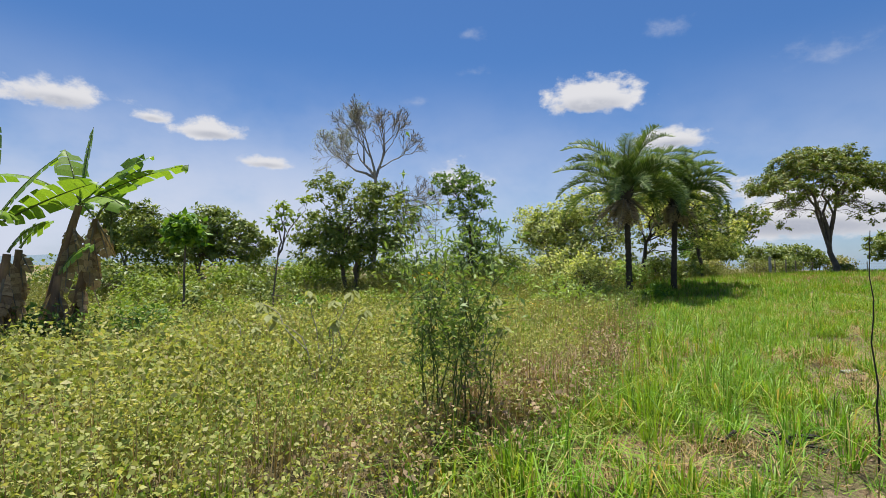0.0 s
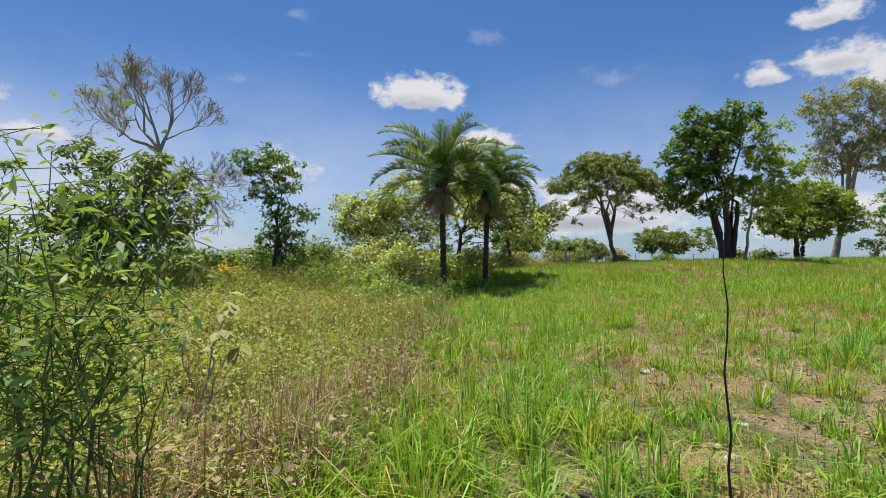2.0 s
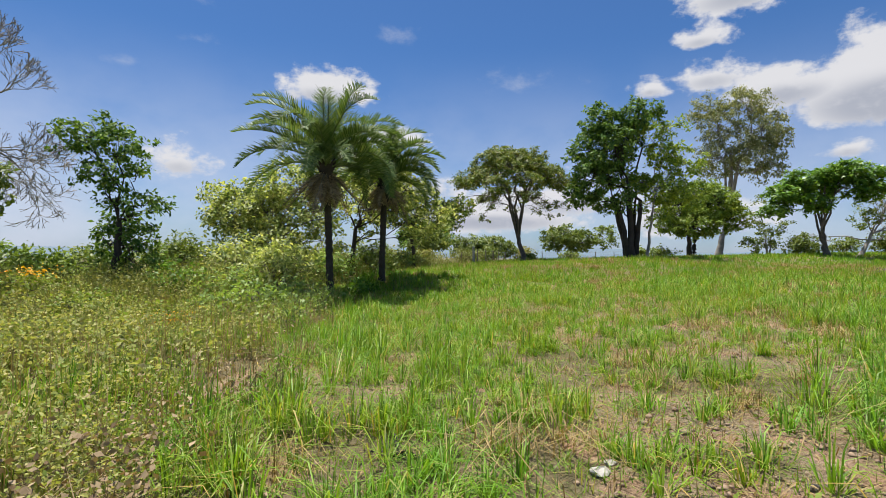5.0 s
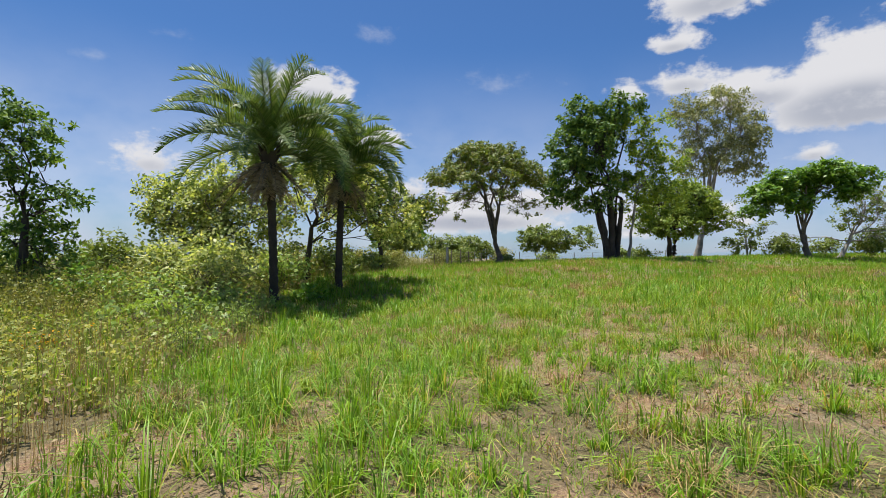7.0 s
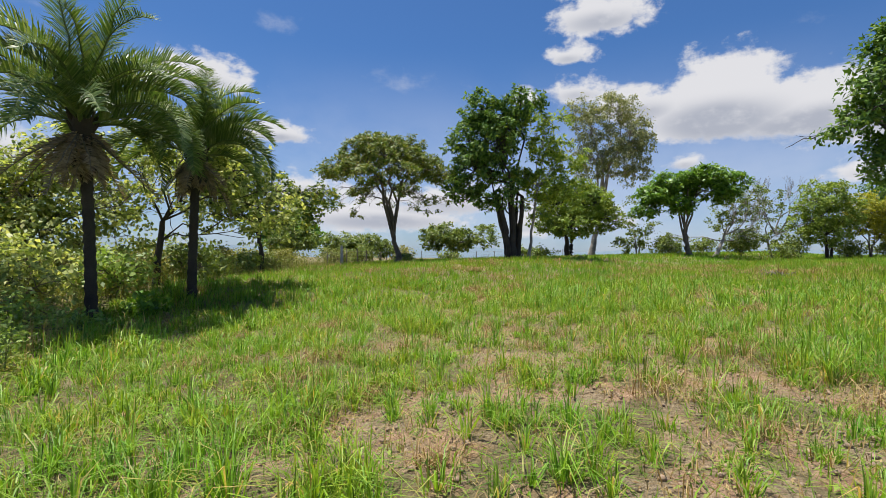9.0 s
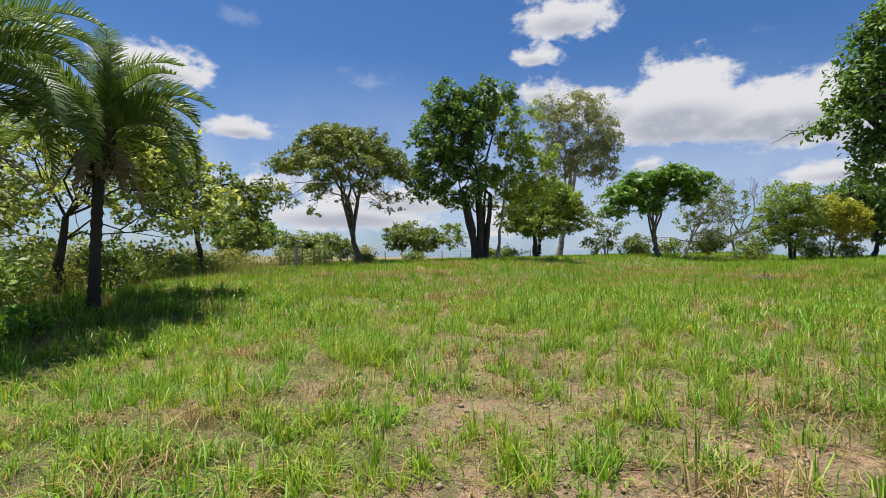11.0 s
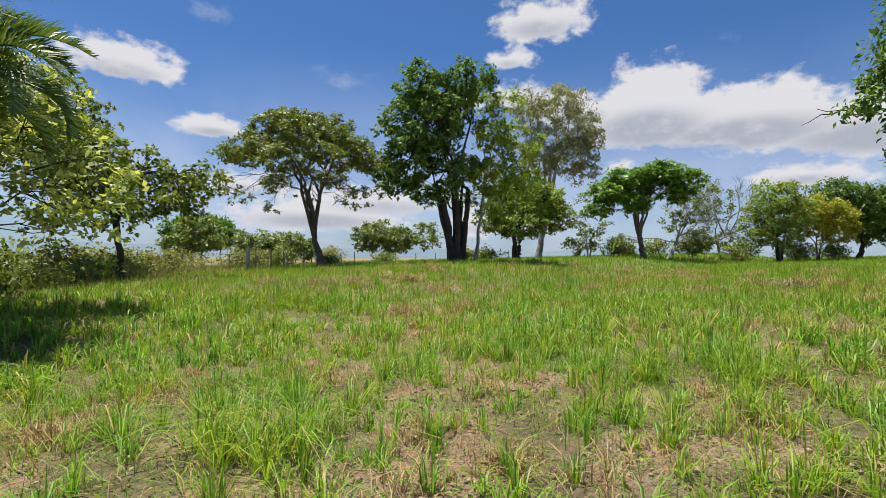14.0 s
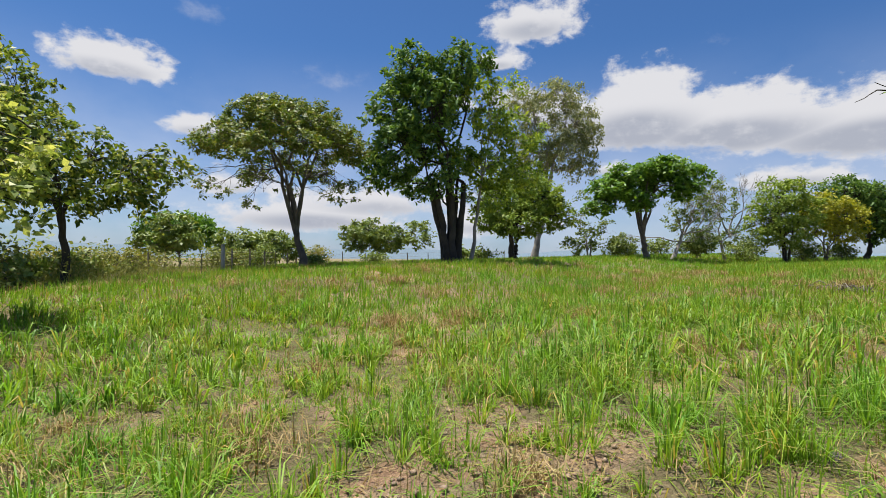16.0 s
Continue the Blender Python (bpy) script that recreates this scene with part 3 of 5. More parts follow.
    ring = np.stack([np.cos(spin), np.sin(spin), np.zeros_like(spin)], -1) * (r[:, None] * rng.uniform(0.7, 1.4, (k, 4)))[..., None]
    mid = np.stack([x, y, ground(x, y) + r * 0.35], -1)[:, None]
    top = mid + np.stack([rng.normal(0, 0.2, k) * r, rng.normal(0, 0.2, k) * r, r * rng.uniform(0.4, 0.9, k)], -1)[:, None]
    low = mid - np.array([0, 0, 1.0]) * (r * 0.8)[:, None, None]
    v = np.concatenate([mid + ring, top, low], 1).reshape(-1, 3)
    b = np.arange(k)[:, None] * 6
    f = np.concatenate([np.stack([b[:, 0] + i, b[:, 0] + (i + 1) % 4, b[:, 0] + 4], -1) for i in range(4)] + [np.stack([b[:, 0] + (i + 1) % 4, b[:, 0] + i, b[:, 0] + 5], -1) for i in range(4)])
    tagged(part("clods", mesh("clods", v, [f]), CLOD), "small crumbs and clods of dry brown earth", "earth", "", "stuff")


pasture()


def weed_stems(x, y, h, leaf_n, size, lean=0.25, together=1):
    """Branching weeds: stems that fan out from shared feet, and small leaves along them."""
    if together > 1:
        x, y, h = (np.repeat(a, together) for a in (x, y, h))
        h = h * rng.uniform(0.55, 1.15, len(h))
    k = len(x)
    ang = rng.uniform(0, 2 * math.pi, k)
    fan = np.abs(rng.normal(0, lean, k))
    x, y = x + np.cos(ang) * 0.05, y + np.sin(ang) * 0.05
    z = ground(x, y) - 0.02
    root = np.stack([x, y, z], -1)
    d = unit(np.stack([np.cos(ang) * fan, np.sin(ang) * fan, np.ones(k)], -1))
    tip = root + d * h[:, None]
    side = unit(np.cross(d, rng.normal(0, 1, (k, 3)))) * 0.004
    v = np.stack([root - side, root + side, tip], 1).reshape(-1, 3)
    stems = (v, np.arange(k * 3).reshape(k, 3))
    s = rng.uniform(0.3, 1.05, (k, leaf_n)) ** 0.75
    p = root[:, None] + d[:, None] * (h[:, None] * s)[..., None] + rng.normal(0, 0.05, (k, leaf_n, 3)) * (0.4 + s[..., None])
    p = p.reshape(-1, 3)
    return stems, leaves(p, size, 0.35, None, 0.6)


def weeds():
    x, y = scatter(7600, -16, 10, 0.5, 27)
    d = np.hypot(x, y)
    inside = edge(y) - x
    keep = (inside > -0.15 - 0.5 * field(x, y, 0.7, 2)) & (np.hypot(x + 0.3, y) > 1.6) & (rng.uniform(0, 1, len(x)) < np.clip(9 / d, 0.42, 1))
    keep &= np.hypot(x - 4.2, y - 11.2) > 1.15
    x, y, inside = x[keep], y[keep], inside[keep]
    h = (0.22 + 0.9 * field(x, y, 0.55, 12)) * step(-0.6, 1.6, inside) * rng.uniform(0.6, 1.25, len(x)) + 0.1
    h *= 1 - 0.45 * step(7.5, 10, y) * step(6, 2, inside)
    far = path_gap(x, y) > 5.5
    chunks_s, chunks_l = [], []
    for sel, n, size in ((~far, 24, 0.040), (far, 9, 0.080)):
        st, lf = weed_stems(x[sel], y[sel], h[sel], n, size, 0.33, 7)
        chunks_s.append(st), chunks_l.append(lf)
    v, f = join(chunks_l)
    tagged(part("weed_field", mesh("weed_field", v, [f]), WEED), "knee-high yellow-green leafy weeds", "weeds", "", "stuff")
    v, f = join(chunks_s)
    tagged(part("weed_stalks", mesh("weed_stalks", v, [f]), WEED_STEM), "thin dry stalks among the leafy weeds", "weeds", "", "stuff")
    x, y = scatter(8000, -4, 8, 1.5, 18)
    d = edge(y) - x
    keep = (d > -0.1) & (rng.uniform(0, 1, len(x)) < step(12, 7, y) + 0.15) & (d < 0.35 + 1.2 * field(x, y, 0.6, 61)) & (field(x, y, 0.9, 64) > 0.42) & (np.hypot(x, y) > 2.2)
    x, y = x[keep], y[keep]
    st, lf = weed_stems(x, y, rng.uniform(0.2, 0.75, len(x)), 12, 0.05, 0.45)
    v, f = lf
    tagged(part("dead_weeds", mesh("dead_weeds", v, [f]), DRYWEED), "reddish-brown dead weeds along the pasture's edge", "weeds", "", "stuff")
    v, f = st
    tagged(part("dead_stalks", mesh("dead_stalks", v, [f]), DRYWEED), "brittle brown stalks along the pasture's edge", "weeds", "", "stuff")
    x, y = scatter(5500, -14, 8, 2.5, 24)
    keep = (edge(y) - x > 0.2) & (np.hypot(x, y) > 2.8)
    x, y = x[keep], y[keep]
    v, f = blades(x, y, 4, rng.uniform(0.6, 1.15, len(x)), np.full(len(x), 0.006), 0.05, 0.35)
    tagged(part("straw_stalks", mesh("straw_stalks", v, f), STRAW), "pale dry stalks standing above the weeds", "dry grass", "", "stuff")
    # green blades among the weeds
    x, y = scatter(9000, -12, 9, 0.5, 24)
    keep = (edge(y) - x > -0.4) & (field(x, y, 0.5, 40) > 0.5) & (np.hypot(x, y) > 1.6)
    x, y = x[keep], y[keep]
    v, f = blades(x, y, 8, rng.uniform(0.3, 0.75, len(x)), np.full(len(x), 0.012), 0.07, 0.4)
    tagged(part("weed_grass", mesh("weed_grass", v, f), GRASS), "tall green grass blades among the weeds", "grass", "", "stuff")


weeds()


def rough():
    """Tall rough growth beyond the fence and under the far trees, and woods in the valley."""
    x, y = scatter(22000, -35, 36, 22, 58)
    keep = (edge(y) - x > 0.2) & (rng.uniform(0, 1, len(x)) < np.clip(22 / np.hypot(x - 6, y - 8), 0, 1)) & (field(x, y, 0.3, 50) > 0.36)
    x, y = x[keep], y[keep]
    h = (0.45 + 1.0 * field(x, y, 0.22, 51)) * rng.uniform(0.6, 1.2, len(x))
    h *= 1 - 0.5 * step(18, 34, x)
    near = y < 36
    st, lf = weed_stems(x[near], y[near], h[near], 13, 0.10, 0.35)
    tagged(part("rough_growth", mesh("rough_growth", lf[0], [lf[1]]), ROUGH), "tall dull-green rough growth beyond the fence", "weeds", "", "stuff")
    h[x < 6] *= 1.3
    v, f = blades(x, y, 8, h * 1.1, np.full(len(x), 0.02), 0.2, 0.6, False)
    tagged(part("rough_grass", mesh("rough_grass", v, f), ROUGH), "tall pale rough grass beyond the fence", "grass", "", "stuff")
    n = 500
    az, r = rng.uniform(-1.2, 0.6, n), 62 + 260 * rng.uniform(0, 1, n) ** 1.6
    cx, cy = 6 + np.sin(az) * r, 8 + np.cos(az) * r
    keep = (cx < edge(cy) - 4) | (r > 105)
    cx, cy, r = cx[keep], cy[keep], r[keep]
    s = rng.uniform(1.2, 3.2, len(cx)) * (1 + r / 300)
    k = 46
    q = unit(rng.normal(0, 1, (len(cx), k, 3))) * rng.uniform(0.5, 1, (len(cx), k, 1)) * s[:, None, None]
    p = np.stack([cx, cy, ground(cx, cy) + s * 0.5], -1)[:, None] + q * np.array([1.3, 1.3, 0.8])
    v, f = leaves(p.reshape(-1, 3), 0.6, 0.5, None, 0.7)
    tagged(part("far_woods", mesh("far_woods", v, [f]), OLIVE), "dull green woods and scrub in the valley", "woods", "", "stuff")


rough()


# plain backdrop ring; its bluish colour stands in for distance haze
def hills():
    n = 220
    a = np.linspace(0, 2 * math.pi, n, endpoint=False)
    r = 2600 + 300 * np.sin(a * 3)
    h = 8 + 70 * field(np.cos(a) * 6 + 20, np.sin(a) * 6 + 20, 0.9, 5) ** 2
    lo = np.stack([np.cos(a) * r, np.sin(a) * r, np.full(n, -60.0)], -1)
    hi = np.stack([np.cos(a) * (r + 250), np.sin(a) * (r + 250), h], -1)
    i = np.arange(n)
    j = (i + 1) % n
    tagged(part("backdrop", mesh("backdrop", np.concatenate([lo, hi]), [np.stack([i, j, j + n, i + n], -1)], True), HILLS), "backdrop of horizon hills with blue haze painted into their colour", "hills", "", "structure")


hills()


# ---- crowns: foot of each tree, and masses of foliage (dx, dy, height, half width, half height, density) ----
flat_at = (29.3, 37.2)
flat_crown = []
for i in range(34):
    fa, fr = i * 2.4, 4.5 * ((i + 0.4) / 34) ** 0.5
    flat_crown.append((-0.7 + math.cos(fa) * fr, 0.8 + math.sin(fa) * fr, 9.1 - 3.1 * (fr / 4.5) ** 2.2 + 0.35 * math.sin(i * 1.7), 1.1, 0.58 + 0.12 * math.sin(i * 2.9), 1.0))
for i in range(11):
    fa = i * 0.6 + 0.2
    flat_crown.append((-0.9 + math.cos(fa) * 4.3, 1.0 + math.sin(fa) * 4.3, 4.6 + 0.5 * math.sin(i * 2.1), 0.7, 0.6, 0.3))
flat_crown += [(-0.3, 0.3, 5.6, 1.4, 0.9, 0.04), (-1.6, 1.8, 5.0, 1.4, 0.8, 0.03), (1.2, -1.2, 5.2, 1.2, 0.9, 0.03)]
big_at, big_crown = (34.0, 30.2), [
    (-1.6, 1.7, 10.7, 1.6, 1.4, 1.0), (-2.2, 2.4, 8.5, 1.5, 1.8, 1.0), (-2.3, 1.7, 6.2, 1.8, 1.6, 1.0),
    (-2.5, 2.8, 5.0, 1.3, 1.0, 0.8), (-1.6, 0.2, 8.3, 1.6, 2.1, 1.0), (0.2, -0.4, 10.9, 1.6, 1.2, 1.0),
    (0.5, 0.8, 9.4, 1.3, 1.5, 1.0), (-0.6, 2.1, 4.5, 1.3, 0.9, 0.6), (-1.1, -0.3, 4.8, 1.1, 1.4, 0.7),
]
big_light_at, big_light_crown = (34.9, 29.6), [
    (0.4, -0.5, 9.6, 1.2, 1.0, 0.6), (1.3, -1.5, 9.9, 1.0, 0.6, 0.4), (0.8, -0.9, 7.9, 1.5, 1.2, 0.8), (1.7, -2.0, 7.2, 1.4, 1.3, 0.8),
    (-0.4, 0.2, 5.9, 0.9, 0.7, 1.4), (0.6, -0.8, 5.4, 1.5, 1.2, 1.0), (1.8, -2.2, 5.0, 1.3, 1.2, 0.8), (0.4, -0.5, 3.6, 1.2, 1.0, 0.7),
]
mid_at, mid_crown = (51.0, 36.5), [
    (-0.8, 0.9, 5.2, 2.5, 2.1, 1.0), (1.2, -1.4, 5.8, 2.5, 1.9, 1.0), (2.3, -2.7, 4.2, 1.8, 1.6, 1.0),
    (-0.7, -0.7, 3.5, 2.6, 1.6, 1.0), (1.3, -0.1, 6.8, 2.3, 1.4, 1.0), (-1.5, 1.7, 3.5, 1.4, 1.1, 1.0),
]
euc_at, euc_crown = (65.4, 42.7), [
    (1.6, -2.2, 19.8, 2.8, 2.0, 0.8), (-0.2, 0.0, 17.2, 2.8, 2.8, 0.8), (3.1, -3.8, 16.5, 3.3, 2.8, 0.8),
    (2.2, -2.7, 12.9, 3.5, 2.3, 0.8), (-0.2, 0.0, 12.8, 2.9, 2.5, 0.7), (4.4, -5.2, 14.7, 1.6, 2.2, 0.6),
    (-1.2, 1.1, 19.4, 2.0, 1.6, 0.6), (3.7, -4.3, 10.7, 2.0, 1.4, 0.5),
]
round_at, round_crown = (55.7, 26.4), [
    (-2.0, 2.5, 5.7, 1.8, 1.0, 1.0), (-1.1, 1.4, 7.0, 1.9, 1.1, 1.0), (0.1, -0.2, 7.5, 1.5, 0.9, 1.0), (1.2, -1.5, 7.7, 1.9, 1.0, 1.0),
    (2.3, -2.8, 7.0, 1.5, 1.0, 1.0), (-2.7, 3.2, 4.3, 1.2, 0.8, 1.0), (-1.6, 0.6, 4.8, 1.6, 0.8, 0.9), (0.9, 1.2, 6.4, 1.7, 0.9, 1.0), (1.4, -2.2, 5.8, 1.6, 0.9, 1.0), (-1.0, 2.8, 6.2, 1.6, 1.0, 1.0),
]
lean_at, lean_crown = (59.2, 25.5), [
    (2.3, -1.1, 4.8, 1.7, 1.7, 0.4), (2.1, -2.4, 5.8, 1.6, 1.4, 0.25), (0.3, -0.4, 3.6, 1.4, 1.1, 0.3),
    (3.8, -1.3, 1.8, 1.7, 1.1, 0.8), (-0.9, 4.0, 1.4, 1.4, 1.0, 0.6),
]
scrub_a_at, scrub_a_crown = (56.2, 31.9), [
    (-0.2, 0.2, 2.0, 1.7, 1.2, 0.8), (-1.0, 1.1, 1.2, 1.1, 0.8, 0.8), (1.1, -1.3, 2.6, 1.2, 1.4, 0.4),
    (-0.3, 0.2, 5.4, 1.1, 1.0, 0.3), (-0.4, 0.4, 4.0, 1.2, 1.0, 0.3),
]
bare_far_at, bare_far_crown = (69.3, 23.1), [
    (-0.7, 0.7, 5.7, 2.4, 2.1, 0.5), (0.6, -0.7, 2.4, 2.4, 1.2, 0.6), (-1.4, 1.6, 2.3, 1.5, 1.3, 0.5),
]
r5_at, r5_crown = (67.3, 17.9), [
    (-0.5, 0.5, 5.9, 2.5, 1.7, 0.8), (-1.2, 1.3, 4.0, 2.0, 1.7, 0.8), (0.6, -0.7, 4.6, 2.1, 2.0, 0.8),
    (-0.1, 0.1, 2.6, 2.5, 1.3, 0.7), (0.4, -0.5, 7.1, 1.0, 0.9, 0.5),
]
yellow_at, yellow_crown = (71.0, 15.1), [
    (-0.4, 0.4, 5.1, 2.0, 1.4, 1.0), (0.7, -0.8, 4.5, 2.4, 1.5, 1.0), (-0.8, 0.9, 3.4, 1.9, 1.2, 0.8),
    (0.9, -1.1, 2.8, 1.9, 1.2, 0.8),
]
r6_at, r6_crown = (76.2, 12.2), [
    (-1.6, 1.8, 6.6, 2.8, 1.4, 0.8), (0.1, -0.2, 6.0, 3.2, 1.8, 1.0), (1.5, -1.8, 4.9, 2.5, 2.1, 1.0),
    (-0.4, 0.4, 4.0, 3.2, 1.5, 1.0), (1.1, -1.3, 2.8, 2.1, 1.4, 1.0), (2.3, -2.6, 5.8, 2.8, 1.8, 1.0),
]
near_right_at, near_right_crown = (33.3, 8.8), [
    (-1.4, 1.4, 8.5, 1.0, 1.1, 1.0), (-1.7, 1.8, 7.3, 1.1, 0.9, 1.0), (-1.9, 2.1, 6.1, 0.8, 0.8, 0.8),
    (-1.3, 1.3, 5.9, 1.2, 1.4, 1.0), (-2.5, 2.8, 5.4, 0.6, 0.5, 0.7), (-1.4, 1.5, 4.3, 0.8, 1.0, 1.0),
    (-0.6, 0.6, 8.5, 1.6, 1.6, 1.0), (-0.1, 0.0, 6.2, 1.8, 1.8, 1.0), (3.8, -1.4, 8.1, 2.0, 2.0, 1.0),
    (1.5, -0.4, 10.0, 1.9, 1.5, 1.0), (2.4, 0.2, 4.3, 1.3, 1.1, 1.0), (4.2, -1.8, 5.0, 1.5, 1.5, 1.0),
]
cashew_at, cashew_crown = (17.5, 33.8), [
    (-0.5, 0.5, 5.1, 1.3, 1.0, 1.0), (-0.9, 2.6, 6.0, 1.6, 1.4, 1.0), (0.4, -0.6, 4.6, 1.2, 0.9, 1.0),
    (1.2, -1.5, 4.1, 0.9, 0.6, 1.0), (-0.6, 0.7, 3.7, 1.6, 1.0, 1.0), (-1.1, 2.8, 4.3, 1.6, 1.4, 1.0),
    (0.7, -0.9, 3.4, 1.1, 0.6, 1.0), (-0.5, -1.0, 2.7, 1.2, 0.6, 0.7), (-1.6, 4.9, 3.9, 1.4, 1.7, 0.8),
    (-1.7, 3.4, 6.7, 1.1, 0.9, 0.8), (1.9, -2.4, 3.8, 0.3, 0.2, 0.5), (2.3, -2.9, 3.9, 0.35, 0.25, 0.6), (1.5, -2.0, 3.4, 0.8, 0.6, 0.9), (1.7, -1.5, 2.9, 0.8, 0.4, 0.7), (2.0, -2.4, 4.3, 0.9, 0.6, 0.9), (1.1, -2.6, 3.6, 1.0, 0.6, 0.9), (-1.5, -1.0, 4.5, 1.4, 0.8, 1.0), (-2.6, 0.5, 5.2, 1.5, 1.0, 1.0), (-3.0, -1.4, 5.6, 1.3, 0.9, 1.0), (-2.2, 2.0, 6.0, 1.4, 1.0, 1.0), (-2.0, 3.8, 8.5, 1.2, 1.1, 1.0),
    (-1.2, 2.1, 7.4, 1.1, 1.0, 1.0), (-2.3, 4.1, 7.0, 1.4, 1.1, 1.0),
]
cashew_left_at, cashew_left_crown = (6.8, 31.9), [
    (-1.2, 0.7, 4.5, 1.0, 0.7, 1.0), (-0.3, 0.1, 3.9, 1.4, 1.2, 1.0), (0.9, -0.5, 4.5, 1.4, 1.2, 1.0),
    (0.4, -0.2, 2.8, 1.5, 1.1, 1.0), (-1.0, 0.5, 3.1, 0.9, 0.6, 1.0), (2.0, -1.1, 5.0, 1.5, 1.2, 0.8),
    (2.5, -1.4, 3.2, 1.8, 1.4, 0.7), (3.9, -1.0, 5.2, 1.6, 1.4, 0.5),
]
third_at, third_crown = (11.1, 27.8), [
    (2.4, -2.0, 4.2, 1.2, 1.0, 1.0), (3.2, -2.7, 3.2, 1.0, 0.9, 1.0), (1.8, -1.5, 5.2, 1.0, 0.9, 0.9),
    (2.3, -1.9, 2.6, 1.2, 0.8, 0.8), (3.5, -3.0, 2.2, 0.6, 0.6, 1.0), (1.1, -2.1, 3.5, 1.0, 1.1, 0.7),
    (-0.2, -2.3, 4.8, 1.1, 0.9, 0.8), (-0.8, -0.4, 4.0, 1.1, 1.1, 0.7), (1.2, 0.4, 4.6, 1.3, 1.1, 0.8),
    (0.4, -0.1, 2.6, 1.2, 0.9, 0.5), (1.4, -1.1, 5.9, 0.7, 0.6, 0.8), (2.6, -2.2, 1.8, 0.8, 0.6, 0.8),
]
cashew_near_at, cashew_near_crown = (7.2, 30.3), [
    (0.1, -0.1, 3.7, 1.3, 1.2, 1.0), (0.6, -0.5, 2.3, 1.3, 1.0, 1.0), (-0.1, 0.1, 1.9, 1.3, 1.2, 1.0),
    (1.3, -1.2, 1.7, 1.0, 0.8, 0.7), (-1.2, 1.0, 3.1, 1.3, 1.3, 1.0), (3.2, -0.3, 3.9, 1.2, 1.3, 0.55),
    (3.4, -0.4, 2.4, 1.3, 1.1, 0.55), (4.5, -1.5, 3.7, 1.1, 1.3, 0.4),
]
left_slim_at, left_slim_crown = (1.5, 27.9), [
    (-0.8, 0.4, 6.2, 1.3, 0.7, 1.0), (0.1, -0.1, 5.8, 1.1, 0.7, 1.0), (-1.5, 0.8, 5.9, 0.7, 0.7, 0.8),
    (-0.5, 0.2, 4.7, 1.1, 0.6, 1.0), (0.8, -0.5, 5.0, 0.7, 0.5, 0.8), (1.2, -0.7, 3.5, 0.7, 0.4, 0.7),
    (-0.1, 0.0, 3.8, 0.9, 0.5, 0.5), (0.5, 0.9, 3.0, 1.2, 1.0, 1.0), (0.6, 0.8, 1.6, 1.1, 1.1, 1.1),
    (-0.5, 1.4, 1.9, 0.7, 1.0, 0.8), (0.8, -0.5, 0.9, 0.9, 0.6, 1.0),
]
left_dark_at, left_dark_crown = (-4.8, 26.1), [
    (-1.1, 0.1, 5.8, 1.0, 0.9, 0.5), (0.2, -0.1, 5.2, 1.5, 1.0, 0.8), (1.6, -0.3, 5.3, 1.1, 0.8, 1.0),
    (-1.6, 0.2, 3.7, 1.5, 1.2, 1.0), (-0.0, -0.0, 3.6, 1.6, 1.5, 1.0), (1.9, -0.3, 3.6, 1.4, 1.4, 1.0),
    (2.8, -0.5, 4.2, 0.8, 0.8, 0.8), (-1.1, 0.2, 2.5, 1.9, 1.0, 1.0), (1.3, -0.2, 2.5, 1.6, 1.0, 1.0),
    (-2.6, 0.4, 3.5, 0.8, 0.7, 0.8), (-2.1, 0.3, 6.2, 0.5, 0.5, 0.6),
]
bare_at, bare_crown = (-4.6, 31.3), [
    (-1.3, -0.0, 10.8, 2.0, 1.3, 0.22), (-2.6, 0.0, 9.7, 1.4, 1.0, 0.3), (-0.3, -0.0, 11.1, 1.5, 1.1, 0.06),
    (0.8, 0.0, 10.1, 0.8, 0.9, 0.03), (-2.9, -0.0, 10.4, 0.7, 0.9, 0.4), (2.3, -0.9, 7.2, 1.0, 1.0, 0.01),
    (3.2, -0.9, 7.6, 1.0, 0.8, 0.01), (2.8, -0.9, 6.4, 1.0, 0.6, 0.01),
]
sprig_at, sprig_crown = (-5.2, 14.9), [
    (0.3, 0.4, 3.8, 0.4, 0.2, 0.6), (0.1, 0.4, 3.4, 0.3, 0.2, 0.5), (0.9, 0.4, 4.0, 0.2, 0.2, 0.4),
]
far_left_a_at, far_left_a_crown = (-15.2, 34.0), [
    (-3.5, -0.0, 4.4, 1.5, 1.0, 1.0), (-5.2, -0.1, 4.8, 1.3, 1.2, 1.0), (-0.4, -0.1, 5.0, 1.7, 1.1, 1.0),
    (-1.7, -0.0, 4.2, 1.7, 1.0, 1.0), (1.3, -0.0, 4.1, 1.5, 1.0, 1.0), (2.7, -0.0, 3.7, 1.0, 0.7, 1.0),
    (-5.4, -0.1, 5.9, 0.8, 0.5, 0.6), (-0.0, -0.1, 5.6, 0.6, 0.4, 0.6), (-4.6, -0.0, 3.2, 1.9, 0.8, 1.0),
    (-1.9, -0.0, 3.1, 2.1, 0.8, 1.0), (1.2, -0.0, 3.0, 1.9, 0.7, 1.0),
]
far_left_b_at, far_left_b_crown = (-23.9, 38.0), [
    (-0.7, -0.0, 4.7, 1.7, 1.3, 1.0), (0.9, -0.0, 3.8, 2.2, 1.1, 1.0), (-1.3, -0.0, 3.6, 1.7, 1.1, 1.0),
    (-2.2, -0.1, 5.5, 0.9, 0.7, 0.6),
]
papaya_at, papaya_crown = (-10.4, 20.0), [
    (-0.0, -0.0, 4.0, 0.7, 0.3, 0.7), (-0.1, -0.0, 3.5, 0.6, 0.3, 0.6), (0.4, -0.0, 3.8, 0.4, 0.2, 0.5),
]
